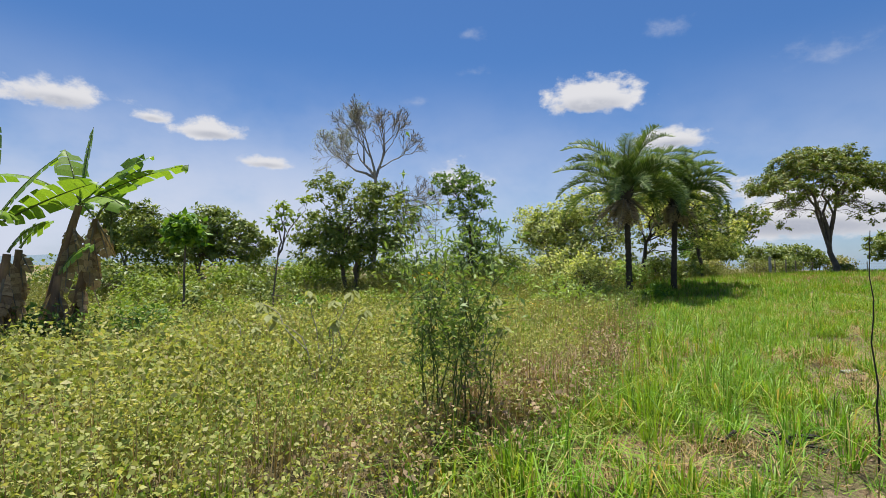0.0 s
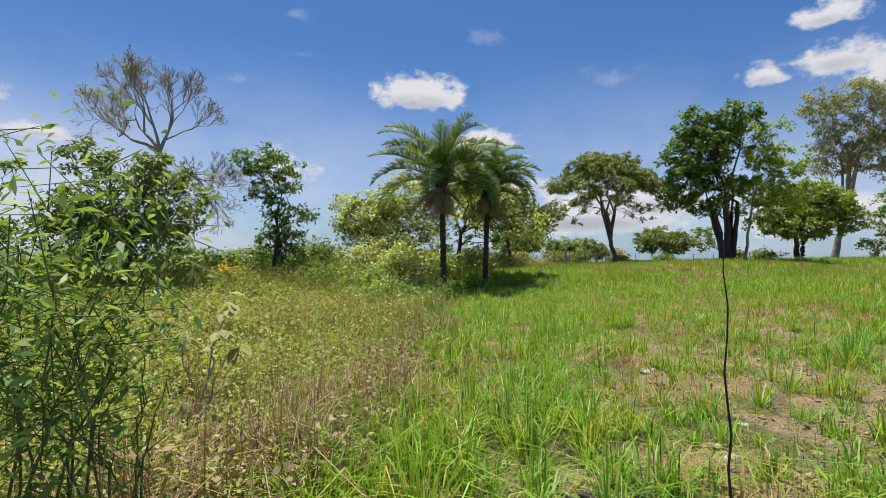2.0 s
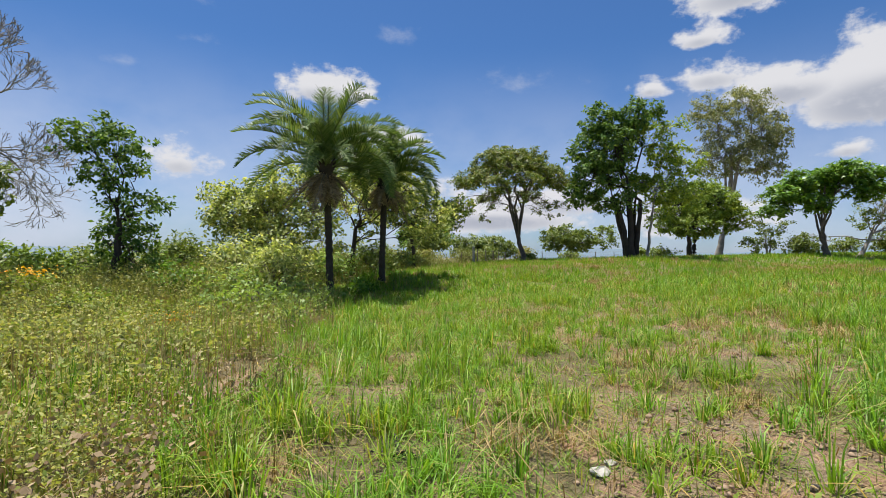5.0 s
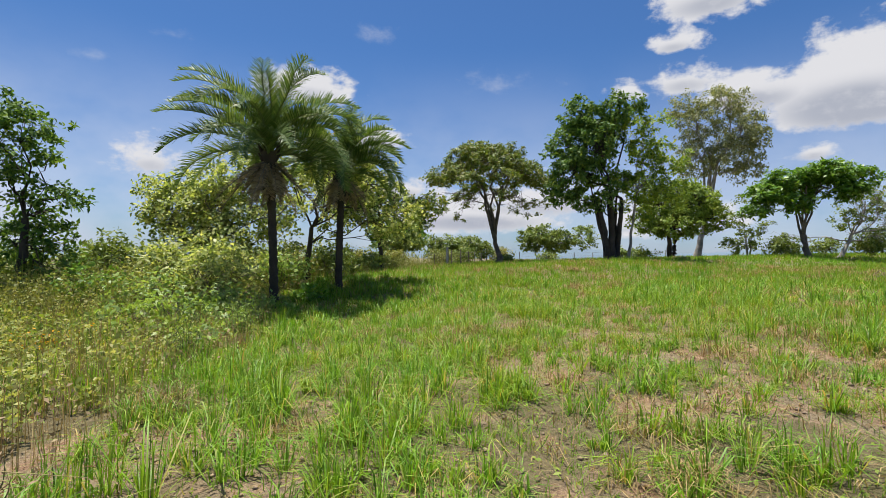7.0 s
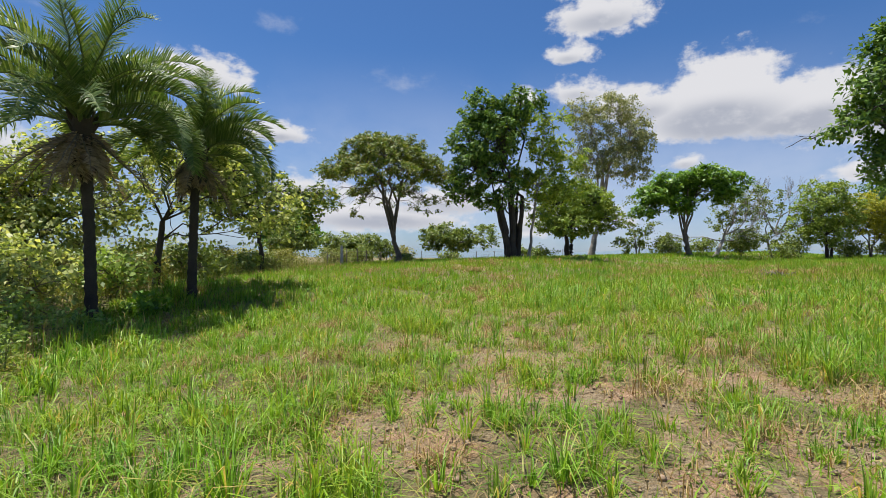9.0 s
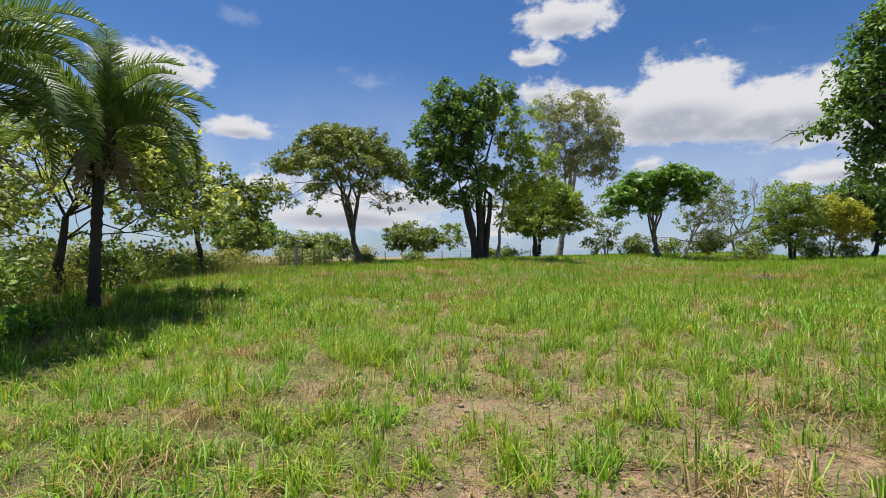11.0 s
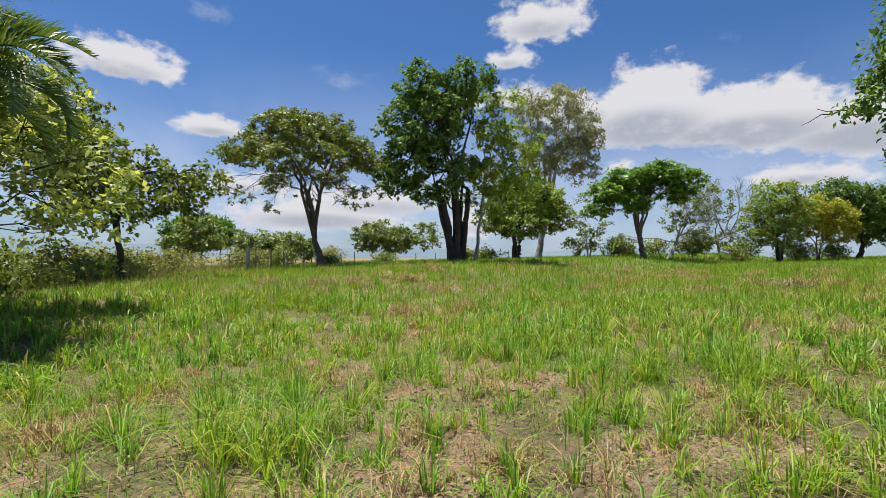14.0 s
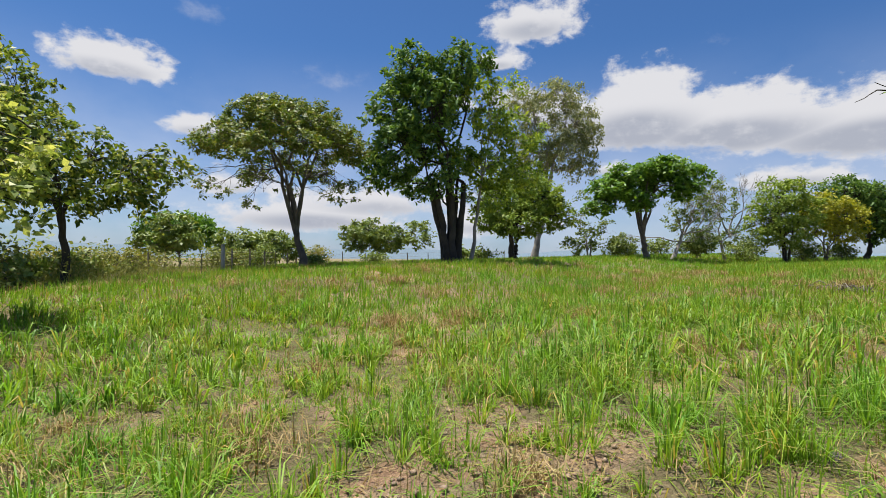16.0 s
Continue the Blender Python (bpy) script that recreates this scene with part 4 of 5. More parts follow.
bush_a_at, bush_a_crown = (32.1, 60.0), [
    (-1.2, 1.4, 3.7, 2.0, 1.2, 1.0), (0.3, -0.4, 4.2, 2.3, 1.1, 1.0), (1.1, -1.4, 3.2, 1.8, 1.2, 1.0),
    (-0.7, 0.8, 2.6, 2.5, 1.1, 1.0),
]
bush_b_at, bush_b_crown = (33.8, 49.8), [
    (-1.0, 1.1, 2.1, 2.1, 0.9, 1.0), (0.7, -0.8, 2.1, 2.3, 0.9, 1.0), (-0.2, 0.2, 1.3, 3.1, 0.9, 1.0),
    (1.8, -2.1, 1.6, 1.0, 0.7, 1.0),
]
bush_c_at, bush_c_crown = (44.5, 48.2), [
    (-0.2, 0.2, 3.1, 2.5, 1.1, 1.0), (-1.0, 1.1, 2.4, 1.5, 1.3, 1.0), (0.9, -1.1, 2.4, 1.8, 1.4, 1.0),
    (2.9, -3.3, 2.7, 1.8, 1.3, 0.6),
]
bush_d_at, bush_d_crown = (26.9, 50.1), [
    (0.3, -0.3, 3.3, 1.6, 0.9, 1.0), (1.0, -1.2, 2.4, 1.4, 0.8, 1.0), (-0.6, 0.7, 2.1, 1.4, 0.8, 1.0),
]

# ---- trees ----
tree("umbrella_tree", "flat-topped umbrella tree with bare crooked lower limbs in pasture", "tree", flat_at, flat_crown, UMBRELLA, BARK, 0.24, 0.26, 0.17, up=0.9, thick=3.6, clump=0.22, each=24, crook=0.3, boughs=7)
tree("broad_tree", "tall dark-green broadleaf tree with several dark trunks", "tree", big_at, big_crown, DARK, BARK_DARK, 0.22, 0.34, 0.24, stems=7, thick=2.4, each=26, sway=0.15, clump=0.32)
tree("slender_tree", "slender lime-green tree growing beside the dark broad tree", "tree", big_light_at, big_light_crown, LIME, BARK_PALE, 0.11, 0.5, 0.2, thick=2.6, clump=0.3)
tree("round_tree", "low round mid-green tree with short trunk", "tree", mid_at, mid_crown, LUSH, BARK_DARK, 0.3, 0.3, 0.26, thick=2.0, stems=2)
tree("gum_tree", "tall grey-green gum tree with pale forked limbs", "tree", euc_at, euc_crown, GREY, BARK_PALE, 0.4, 0.32, 0.32, thick=1.25, clump=0.6, ratio=0.34, droop=0.8, boughs=5)
tree("dome_tree", "dense bright-green dome-shaped tree on the crest", "tree", round_at, round_crown, BRIGHT, BARK, 0.24, 0.3, 0.36, stems=2, thick=2.1, up=1.0, each=20, clump=0.34, ratio=0.42, boughs=6)
lean_one = tree("leaning_tree", "pale leaning half-bare tree on the crest", "tree", lean_at, lean_crown, OLIVE, BARK_PALE, 0.2, 0.4, 0.2, lean=(0.6, -0.4))
tree("thin_scrub", "thin half-bare scrub tree on the crest", "tree", scrub_a_at, scrub_a_crown, OLIVE, BARK_PALE, 0.09, 0.3, 0.22, stems=3, thick=1.4)
bare_one = tree("bare_tree", "leafless grey tree above green undergrowth", "tree", bare_far_at, bare_far_crown, OLIVE, BARK_PALE, 0.16, 0.4, 0.22, stems=2, thick=1.4)
tree("crest_tree", "green spreading tree on the crest", "tree", r5_at, r5_crown, LUSH, BARK_DARK, 0.14, 0.25, 0.24, stems=3, thick=1.8)
tree("yellow_tree", "small tree with yellow-green foliage on the crest", "tree", yellow_at, yellow_crown, GOLD, BARK, 0.13, 0.25, 0.24, stems=2, thick=1.8)
tree("crest_tree", "wide green tree with stout trunk on the crest", "tree", r6_at, r6_crown, DARK, BARK_DARK, 0.3, 0.25, 0.26, thick=1.8)
shade = tree("shade_tree", "large dark-green tree shading the pasture", "tree", near_right_at, near_right_crown, DARK, BARK_DARK, 0.4, 0.28, 0.2, thick=2.4, boughs=5)
for twig_a, twig_b in (((-0.3, 2.6, 5.6), (-3.6, 3.9, 5.3)), ((-2.2, 3.3, 5.5), (-3.4, 4.3, 4.9))):
    v, f = tube(bend(twig_a, twig_b, 0, 0.06, 7, 0), np.linspace(0.03, 0.008, 7), 5)
    part("limb", mesh("limb", v, [f], True), BARK_DARK, shade, "bare dead twig")
tree("cashew_tree", "cashew tree with broad yellow-green leaves and short trunk", "tree", cashew_at, cashew_crown, CASHEW, BARK_DARK, 0.15, 0.3, 0.175, thick=2.2, ratio=0.55, clump=0.24, each=20, boughs=5)
tree("cashew_tree", "bushy cashew tree behind the palms", "tree", cashew_left_at, cashew_left_crown, CASHEW_PALE, BARK, 0.14, 0.3, 0.165, thick=2.4, ratio=0.6, stems=2)
tree("cashew_tree", "low cashew tree with pale leaves behind the palms", "tree", cashew_near_at, cashew_near_crown, CASHEW_PALE, BARK, 0.1, 0.3, 0.15, thick=1.7, ratio=0.6, stems=2)
tree("cashew_tree", "dark-trunked cashew tree between the palms", "tree", third_at, third_crown, CASHEW_PALE, BARK_DARK, 0.15, 0.4, 0.155, sway=0.08, thick=1.3, ratio=0.6, clump=0.3)
tree("slim_tree", "slim dark tree with tufted crown and thick undergrowth", "tree", left_slim_at, left_slim_crown, DARK, BARK_DARK, 0.17, 0.45, 0.17, thick=2.4, clump=0.28, each=22)
tree("thicket_tree", "dense dark-green bushy tree", "tree", left_dark_at, left_dark_crown, OLIVE, BARK, 0.14, 0.3, 0.19, thick=2.0, stems=3, clump=0.34)
tree("sapling", "thin leaning sapling with few leaves", "tree", sprig_at, sprig_crown, LUSH, BARK, 0.035, 0.6, 0.16, thick=6, clump=0.2)
tree("far_tree", "low green tree with wide crown", "tree", far_left_a_at, far_left_a_crown, OLIVE, BARK, 0.2, 0.3, 0.24, thick=2.0, stems=2)
tree("far_tree", "low dark-green tree beyond the weeds", "tree", far_left_b_at, far_left_b_crown, OLIVE, BARK, 0.2, 0.3, 0.26, thick=1.8)
tree("papaya_tree", "small bright papaya tree", "tree", papaya_at, papaya_crown, BRIGHT, BARK, 0.06, 0.8, 0.3, thick=5, clump=0.3)
tree("bush", "round green bush beyond the fence", "bush", bush_a_at, bush_a_crown, BRIGHT, BARK, 0.14, 0.3, 0.3, thick=1.8)
tree("bush", "dark-green bush beyond the fence", "bush", bush_b_at, bush_b_crown, OLIVE, BARK, 0.12, 0.3, 0.25, thick=1.8, stems=2)
tree("bush", "olive-green bush beyond the fence", "bush", bush_c_at, bush_c_crown, OLIVE, BARK, 0.12, 0.3, 0.28, thick=1.8, stems=2)
tree("bush", "green rounded bush behind the cashew tree", "bush", bush_d_at, bush_d_crown, OLIVE, BARK, 0.12, 0.3, 0.26, thick=1.8)


def bare_boughs(base, start, way, length, rad, levels, mat, rise=0.12, spread=0.5):
    """A bough that forks again and again into fine twigs; gives back the tips."""
    bits, tips = [], []

    def grow(p, d, l, r, k):
        q = unit(d + rng.normal(0, 0.12, 3))
        e = p + d * l * 0.5 + q * l * 0.5
        m = p + d * l * 0.5 + rng.normal(0, 0.04 * l, 3)
        bits.append(tube(np.stack([p, (p + m) / 2, m, (m + e) / 2, e]), np.maximum(np.linspace(r, r * 0.66, 5), 0.011), 6 if k > 3 else 3))
        if k == 0:
            tips.append(e)
            return
        n = 3 if rng.uniform() < 0.55 else 2
        for i in range(n):
            w = unit(q + rng.normal(0, spread, 3) + np.array([0, 0, rise]))
            grow(e if i < 2 else m, w, l * rng.uniform(0.66, 0.86), r * (0.66 if i == 0 else 0.55), k - 1)

    grow(np.array(start, float), unit(np.array(way, float)), length, rad, levels)
    v, f = join(bits)
    part("limb", mesh("limb", v, [f], True), mat, base)
    return np.array(tips)


def sparse_tree(label, at):
    """A tall tree almost without leaves: bent trunk, forking boughs, thin yellowish foliage on one side."""
    x, y = at
    base = new("sparse_tree")
    base.location = (x, y, float(ground(x, y)) - 0.06)
    tagged(base, label, "tree")
    q = np.linspace(0, 1, 12)
    pts = np.stack([0.35 * np.sin(q * 2.2), 0 * q, -0.1 + 7.3 * q], -1)
    v, f = tube(pts, 0.17 - 0.07 * q, 9)
    part("trunk", mesh("trunk", v, [f], True), BARK_PALE, base)
    top = pts[-1]
    tips = [bare_boughs(base, top, w, 1.3, 0.1, 7, BARK_PALE, 0.18, 0.36) for w in ((-0.75, 0.1, 0.9), (-0.1, -0.2, 1.0), (0.3, 0.2, 1.0), (-1.0, -0.1, 0.4))]
    bare_boughs(base, pts[9], (0.9, -0.3, 0.15), 1.35, 0.075, 7, BARK_PALE, 0.1, 0.42)
    p = np.concatenate([tips[0][::2], tips[3], tips[1][::3]])
    p = np.repeat(p, 4, axis=0) + rng.normal(0, 0.12, (len(p) * 4, 3))
    v, f = leaves(p, 0.07, 0.3, None, 0.5)
    part("crown", mesh("crown", v, [f]), THIN, base, "thin yellowish leaves")


sparse_tree("tall nearly leafless tree with fine grey branches", bare_at)
for w in ((-0.4, 0.4, 1.0), (0.2, -0.1, 1.0), (0.6, -0.6, 0.9), (0.9, -0.9, 0.6)):
    bare_boughs(bare_one, (0.2, -0.2, 2.6), w, 2.0, 0.09, 5, BARK_PALE, 0.2, 0.3)
for w in ((0.7, -0.7, 0.6), (0.9, -0.8, 0.25), (0.3, -0.5, 0.9)):
    bare_boughs(lean_one, (0.9, -0.7, 2.2), w, 1.4, 0.08, 5, BARK_PALE, 0.12, 0.42)


def frond(length, droop, rise, n=46, leaflet=0.45):
    """One feather leaf from the origin along +x: rib and leaflets in one mesh."""
    s = np.linspace(0, 1, 12)
    ang = rise - droop * s ** 1.25
    dx = np.cos(ang) * length / 11
    dz = np.sin(ang) * length / 11
    x = np.concatenate([[0], np.cumsum(dx)[:-1]])
    z = np.concatenate([[0], np.cumsum(dz)[:-1]])
    rib = np.stack([x, rng.normal(0, 0.02, 12) + 0.1 * rng.normal() * s ** 2, z], -1)
    chunks = [tube(rib, np.linspace(0.035, 0.006, 12), 4)]
    q = np.linspace(0.14, 1.0, n)
    q = np.repeat(q, 2)
    sg = np.tile([1.0, -1.0], n)
    p = np.stack([np.interp(q, s, rib[:, i]) for i in range(3)], -1)
    a = np.interp(q, s, ang)
    t = np.stack([np.cos(a), np.zeros_like(a), np.sin(a)], -1)
    upv = np.stack([-np.sin(a), np.zeros_like(a), np.cos(a)], -1)
    sd = np.stack([np.zeros_like(a), sg, np.zeros_like(a)], -1)
    ll = leaflet * np.sin(np.clip(q, 0.05, 0.97) * math.pi) ** 0.6 * rng.uniform(0.8, 1.15, len(q)) + 0.06
    d = unit(sd * 0.7 + t * 0.7 + upv * (rng.uniform(0.2, 0.95, len(q)))[:, None])
    w = t * 0.019
    mid = p + d * (ll * 0.55)[:, None]
    tip = p + d * ll[:, None] + np.array([0, 0, -1]) * (ll * rng.uniform(0.02, 0.3, len(q)))[:, None]
    v = np.stack([p - w, p + w, mid + w * 0.9, tip, mid - w * 0.9], 1).reshape(-1, 3)
    b = np.arange(len(q)) * 5
    tri = np.stack([b + 4, b + 2, b + 3], -1)
    rv, rf = chunks[0]
    return mesh("frond", v, [np.stack([b, b + 1, b + 2, b + 4], -1), tri]), mesh("rib", rv, [rf], True)


def palm(label, at, height, count, length, lean=(0.0, 0.0), dead=10):
    bx, by = at
    bz = float(ground(bx, by)) - 0.05
    base = new("palm_tree")
    base.location = (bx, by, bz)
    tagged(base, label, "palm tree", "palms in the pasture")
    n = 34
    q = np.linspace(0, 1, n)
    pts = np.stack([lean[0] * q ** 1.5, lean[1] * q ** 1.5, q * height], -1)
    r = 0.125 + 0.05 * np.exp(-q * 12) + np.where(np.arange(n) % 2 == 0, 0.018, -0.008) + 0.12 * step(0.78, 0.98, q)
    v, f = tube(pts, r, 10)
    part("trunk", mesh("trunk", v, [f], True), PALM_BARK, base)
    top = Vector(pts[-1])
    # stubs of old leaf stalks under the crown
    v, f = tube(np.array([[0, 0, 0], [0.1, 0, 0.12], [0.2, 0, 0.3]]), [0.05, 0.045, 0.02], 5)
    stub = mesh("stalk_stub", v, [f])
    stub.materials.append(PALM_BARK)
    for i in range(40):
        h = height * rng.uniform(0.72, 1.0)
        ob = new("stalk_stub", stub)
        ob.parent = base
        a = i * 2.4
        ob.matrix_local = Matrix.Translation((lean[0] * (h / height) ** 1.5 + 0.15 * math.cos(a), lean[1] * (h / height) ** 1.5 + 0.15 * math.sin(a), h)) @ Matrix.Rotation(a, 4, "Z")
    for i in range(count):
        u = i / count
        rise = 1.4 - 1.0 * u + rng.normal(0, 0.12)
        me, rib = frond(length * rng.uniform(0.85, 1.08) * (1 - 0.12 * u), 1.65 + 0.25 * u + rng.normal(0, 0.25), rise, 72, 0.58)
        ob = part("frond", me, PALM, base)
        part("rib", rib, STEM_GREEN, ob)
        ob.matrix_local = Matrix.Translation(top + Vector((0, 0, 0.12 - 0.35 * u))) @ Euler((rng.normal(0, 0.15), 0, i * 2.399 + rng.normal(0, 0.15))).to_matrix().to_4x4()
    for i in range(dead):
        me, rib = frond(length * rng.uniform(0.26, 0.44) * (1.7 if i % 6 == 0 else 1.0), 0.35 + rng.normal(0, 0.1), -1.0 + rng.normal(0, 0.2) + (0.5 if i % 6 == 0 else 0.0), 30, 0.24)
        ob = part("frond", me, PALM_DEAD, base, "hanging dead brown frond")
        part("rib", rib, WOOD, ob)
        ob.matrix_local = Matrix.Translation(top + Vector((0, 0, -0.25))) @ Euler((0, 0, i * 2.399 + 0.5)).to_matrix().to_4x4()
    return base


palm("feather palm with arching grey-green fronds and dead skirt", (8.5, 22.8), 5.0, 44, 3.7, (-0.25, -0.2), 34)
palm("shorter feather palm with dark trunk beside another", (11.3, 24.5), 4.7, 36, 3.3, (0.1, 0.0), 28)


def banana_leaf(length, width, droop, rise):
    """A torn banana leaf from the origin along +x."""
    n = 26
    s = np.linspace(0, 1, n)
    ang = rise - droop * s ** 1.4
    x = np.cumsum(np.cos(ang)) * length / n
    z = np.cumsum(np.sin(ang)) * length / n
    rib = np.stack([x, 0 * x, z], -1)
    rv, rf = tube(rib, np.linspace(0.03, 0.006, n), 5)
    w = width * np.sin(np.clip((s - 0.12) / 0.88, 0, 1) * math.pi) ** 0.45
    vs, fs, off = [], [], 0
    for sg in (1.0, -1.0):
        i = 4
        while i < n - 1:
            k = min(n - 1, i + rng.integers(2, 5))
            hang = rng.uniform(0.05, 0.55)
            a, b = rib[i], rib[k] - (rib[k] - rib[k - 1]) * 0.12
            skew = (b - a) * 0.12
            rows = []
            for q in (0.0, 0.5, 1.0):
                drop = np.array([0, 0, 0.10 * q - hang * q * q]) * width
                rows.append(a + np.array([0, sg * w[i] * q, 0]) + drop + skew * q)
                rows.append(b + np.array([0, sg * w[k] * q, 0]) + drop + skew * q * 0.4)
            vs.append(np.array(rows))
            fs.append(np.array([[0, 1, 3, 2], [2, 3, 5, 4]]) + off)
            off += 6
            i = k
    return mesh("leaf", np.concatenate(vs), fs), mesh("midrib", rv, [rf], True)


def banana(label, at, height, specs, fruit=False, lean=0.1, dead=8):
    bx, by = at
    bz = float(ground(bx, by)) - 0.05
    base = new("banana_plant")
    base.location = (bx, by, bz)
    tagged(base, label, "banana plant", "banana clump")
    n = 10
    q = np.linspace(0, 1, n)
    pts = np.stack([lean * q ** 1.4, 0.05 * q, height * q], -1)
    v, f = tube(pts, 0.14 - 0.07 * q, 9)
    part("stem", mesh("stem", v, [f], True), PALM_BROWN, base, "brown sheathed banana stem")
    top = Vector(pts[-1])
    for az, length, rise, droop in specs:
        blade, rib = banana_leaf(length, 0.34, droop, rise)
        ob = part("leaf", blade, BANANA, base)
        part("midrib", rib, STEM_GREEN, ob)
        ob.matrix_local = Matrix.Translation(top) @ Euler((rng.normal(0, 0.3), 0, radians(az))).to_matrix().to_4x4()
    for i in range(dead):
        blade, rib = banana_leaf(rng.uniform(0.5, 1.2), rng.uniform(0.08, 0.2), rng.uniform(-0.25, 0.25), -1.3 - rng.uniform(0, 0.3))
        ob = part("leaf", blade, WITHERED, base, "withered brown hanging leaf")
        part("midrib", rib, WOOD, ob)
        ob.matrix_local = Matrix.Translation(pts[rng.integers(4, n)]) @ Euler((rng.normal(0, 0.2), 0, i * 0.95 + rng.normal(0, 0.3))).to_matrix().to_4x4()
    if fruit:
        bits = []
        st = np.array(top) + [0.3, -0.1, 0.1]
        line = np.stack([st, st + [0.35, 0, 0.05], st + [0.5, 0, -0.3], st + [0.52, 0, -0.95]])
        bits.append(tube(line, [0.03, 0.028, 0.025, 0.02], 6))
        for k in range(5):
            for j in range(9):
                a = j * 0.7
                c = st + [0.5, 0, -0.2 - 0.09 * k]
                d = np.array([math.cos(a), math.sin(a), 0.35])
                bits.append(tube(np.stack([c, c + d * 0.08, c + d * 0.14 + [0, 0, 0.05]]), [0.016, 0.02, 0.01], 5))
        v, f = join(bits)
        part("fruit_bunch", mesh("fruit_bunch", v, [f], True), STEM_GREEN, base, "bunch of green bananas")
    return base


banana("banana plant with torn leaves and green fruit bunch", (-9.0, 11.2), 3.5, [(-4, 2.7, 0.5, 0.35), (8, 2.1, 0.75, 0.35), (30, 1.9, 1.5, 0.1), (-25, 1.7, 0.35, 1.0), (120, 2.0, 0.8, 1.2), (185, 2.3, 0.7, 1.0), (150, 1.5, 1.3, 0.4)], True, 0.75, 10)
banana("young banana plant with upright leaves", (-9.9, 10.6), 3.0, [(60, 2.5, 1.5, 0.1), (-12, 2.4, 0.75, 0.45), (-45, 1.7, 0.55, 1.0), (160, 2.0, 0.9, 1.2), (230, 2.0, 0.7, 1.2), (20, 2.2, 1.0, 0.3)], False, 0.2, 14)
banana("banana plant with brown dead leaves", (-9.2, 12.4), 3.4, [(75, 2.0, 1.4, 0.2), (10, 1.6, 1.0, 0.7), (150, 1.8, 0.8, 1.1)], False, 0.5, 22)
for wx, wy, wh in ((-9.3, 10.4, 2.4), (-8.6, 10.9, 1.9), (-9.9, 11.4, 2.6)):
    banana("withered banana stem hung with brown leaves", (wx, wy), wh, [(40, 1.0, 1.2, 0.8)], False, 0.15, 20)


# ---- bushes and undergrowth ----
def bush(label, x, y, r, h, leaf, size=0.13, dens=1.0):
    crown = []
    for i in range(5):
        a = i * 2.4 + x
        d = r * 0.55 * (i > 0)
        crown.append((math.cos(a) * d, math.sin(a) * d, h * (0.62 if i == 0 else rng.uniform(0.35, 0.6)), r * rng.uniform(0.45, 0.65), h * rng.uniform(0.28, 0.4), dens))
    tree("bush", label, "bush", (x, y), crown, leaf, BARK, 0.03, 0.3, size, stems=3, clump=0.22 + 0.1 * r, each=18, thick=3.0 / max(0.6, r), group="undergrowth")


for bx, by, br, bh, kind in ((-10.5, 17, 1.6, 1.3, LUSH), (-7.6, 17.5, 1.5, 1.2, LUSH), (-5.2, 19, 1.5, 1.2, BRIGHT), (-2.6, 21, 1.6, 1.3, LUSH), (-8.8, 14.5, 1.1, 1.3, DARK), (-7.2, 21.5, 1.8, 1.6, OLIVE),
                             (-0.6, 24.5, 1.5, 1.3, LUSH), (1.2, 22.6, 1.0, 1.0, LUSH), (3.4, 24.8, 1.3, 1.4, BRIGHT), (5.2, 23.2, 1.2, 1.3, SHRUB), (6.9, 21.8, 1.0, 1.1, SHRUB), (4.4, 21.4, 0.9, 0.8, SHRUB), (6.4, 19.6, 0.8, 0.7, SHRUB), (5.6, 20.6, 1.1, 1.1, SHRUB), (4.9, 18.4, 0.8, 0.7, LUSH), (6.3, 18.2, 0.7, 0.6, SHRUB), (7.7, 21.0, 0.8, 0.9, SHRUB), (5.6, 16.6, 0.6, 0.6, SHRUB), (7.0, 24.0, 1.3, 1.9, CASHEW_PALE), (3.2, 19.8, 0.9, 0.7, LUSH),
                             (-8.4, 10.4, 0.9, 1.2, DARK), (-10.2, 10.2, 1.0, 1.2, DARK), (-7.4, 12.4, 0.9, 1.1, DARK)):
    bush("leafy green undergrowth bush among tall weeds", bx, by, br, bh, kind)
for bx, by, br, bh, kind in ((-14, 24, 2.2, 2.0, LUSH), (-11, 22, 1.8, 1.6, OLIVE), (-17.5, 28, 2.5, 2.4, OLIVE), (-21, 31, 2.6, 2.6, OLIVE), (-12.5, 29, 2.4, 2.4, LUSH), (-7.5, 28, 2.2, 2.2, LUSH), (-25, 35, 3.0, 3.0, OLIVE), (-19, 36, 2.8, 2.8, LUSH), (-14, 37, 2.8, 3.0, OLIVE), (-9, 36, 2.6, 2.8, OLIVE),
                             (-3.5, 34.5, 2.6, 2.8, LUSH), (0.6, 34, 2.4, 2.6, OLIVE), (3.6, 36, 2.4, 2.6, OLIVE), (-1.0, 29.5, 1.6, 1.8, LUSH), (10.5, 40, 2.4, 2.4, OLIVE), (14.5, 44, 2.6, 2.2, ROUGH), (20.5, 47, 2.6, 2.0, ROUGH)):
    bush("broad green thicket beyond the weeds", bx, by, br, bh, kind, 0.2)
for bx, by, br, bh, kind in ((9.4, 25.6, 1.2, 1.6, SHRUB), (7.4, 25.4, 1.4, 2.2, CASHEW_PALE), (12.6, 28.6, 1.3, 1.8, OLIVE), (5.9, 27.6, 1.4, 2.4, CASHEW_PALE), (-3.0, 28.5, 1.6, 2.0, OLIVE), (-9.0, 25.0, 1.6, 1.7, OLIVE), (3.8, 30.4, 1.2, 2.6, OLIVE), (9.6, 22.6, 0.5, 0.7, BRIGHT)):
    bush("shaded green bush beneath the trees", bx, by, br, bh, kind, 0.16)


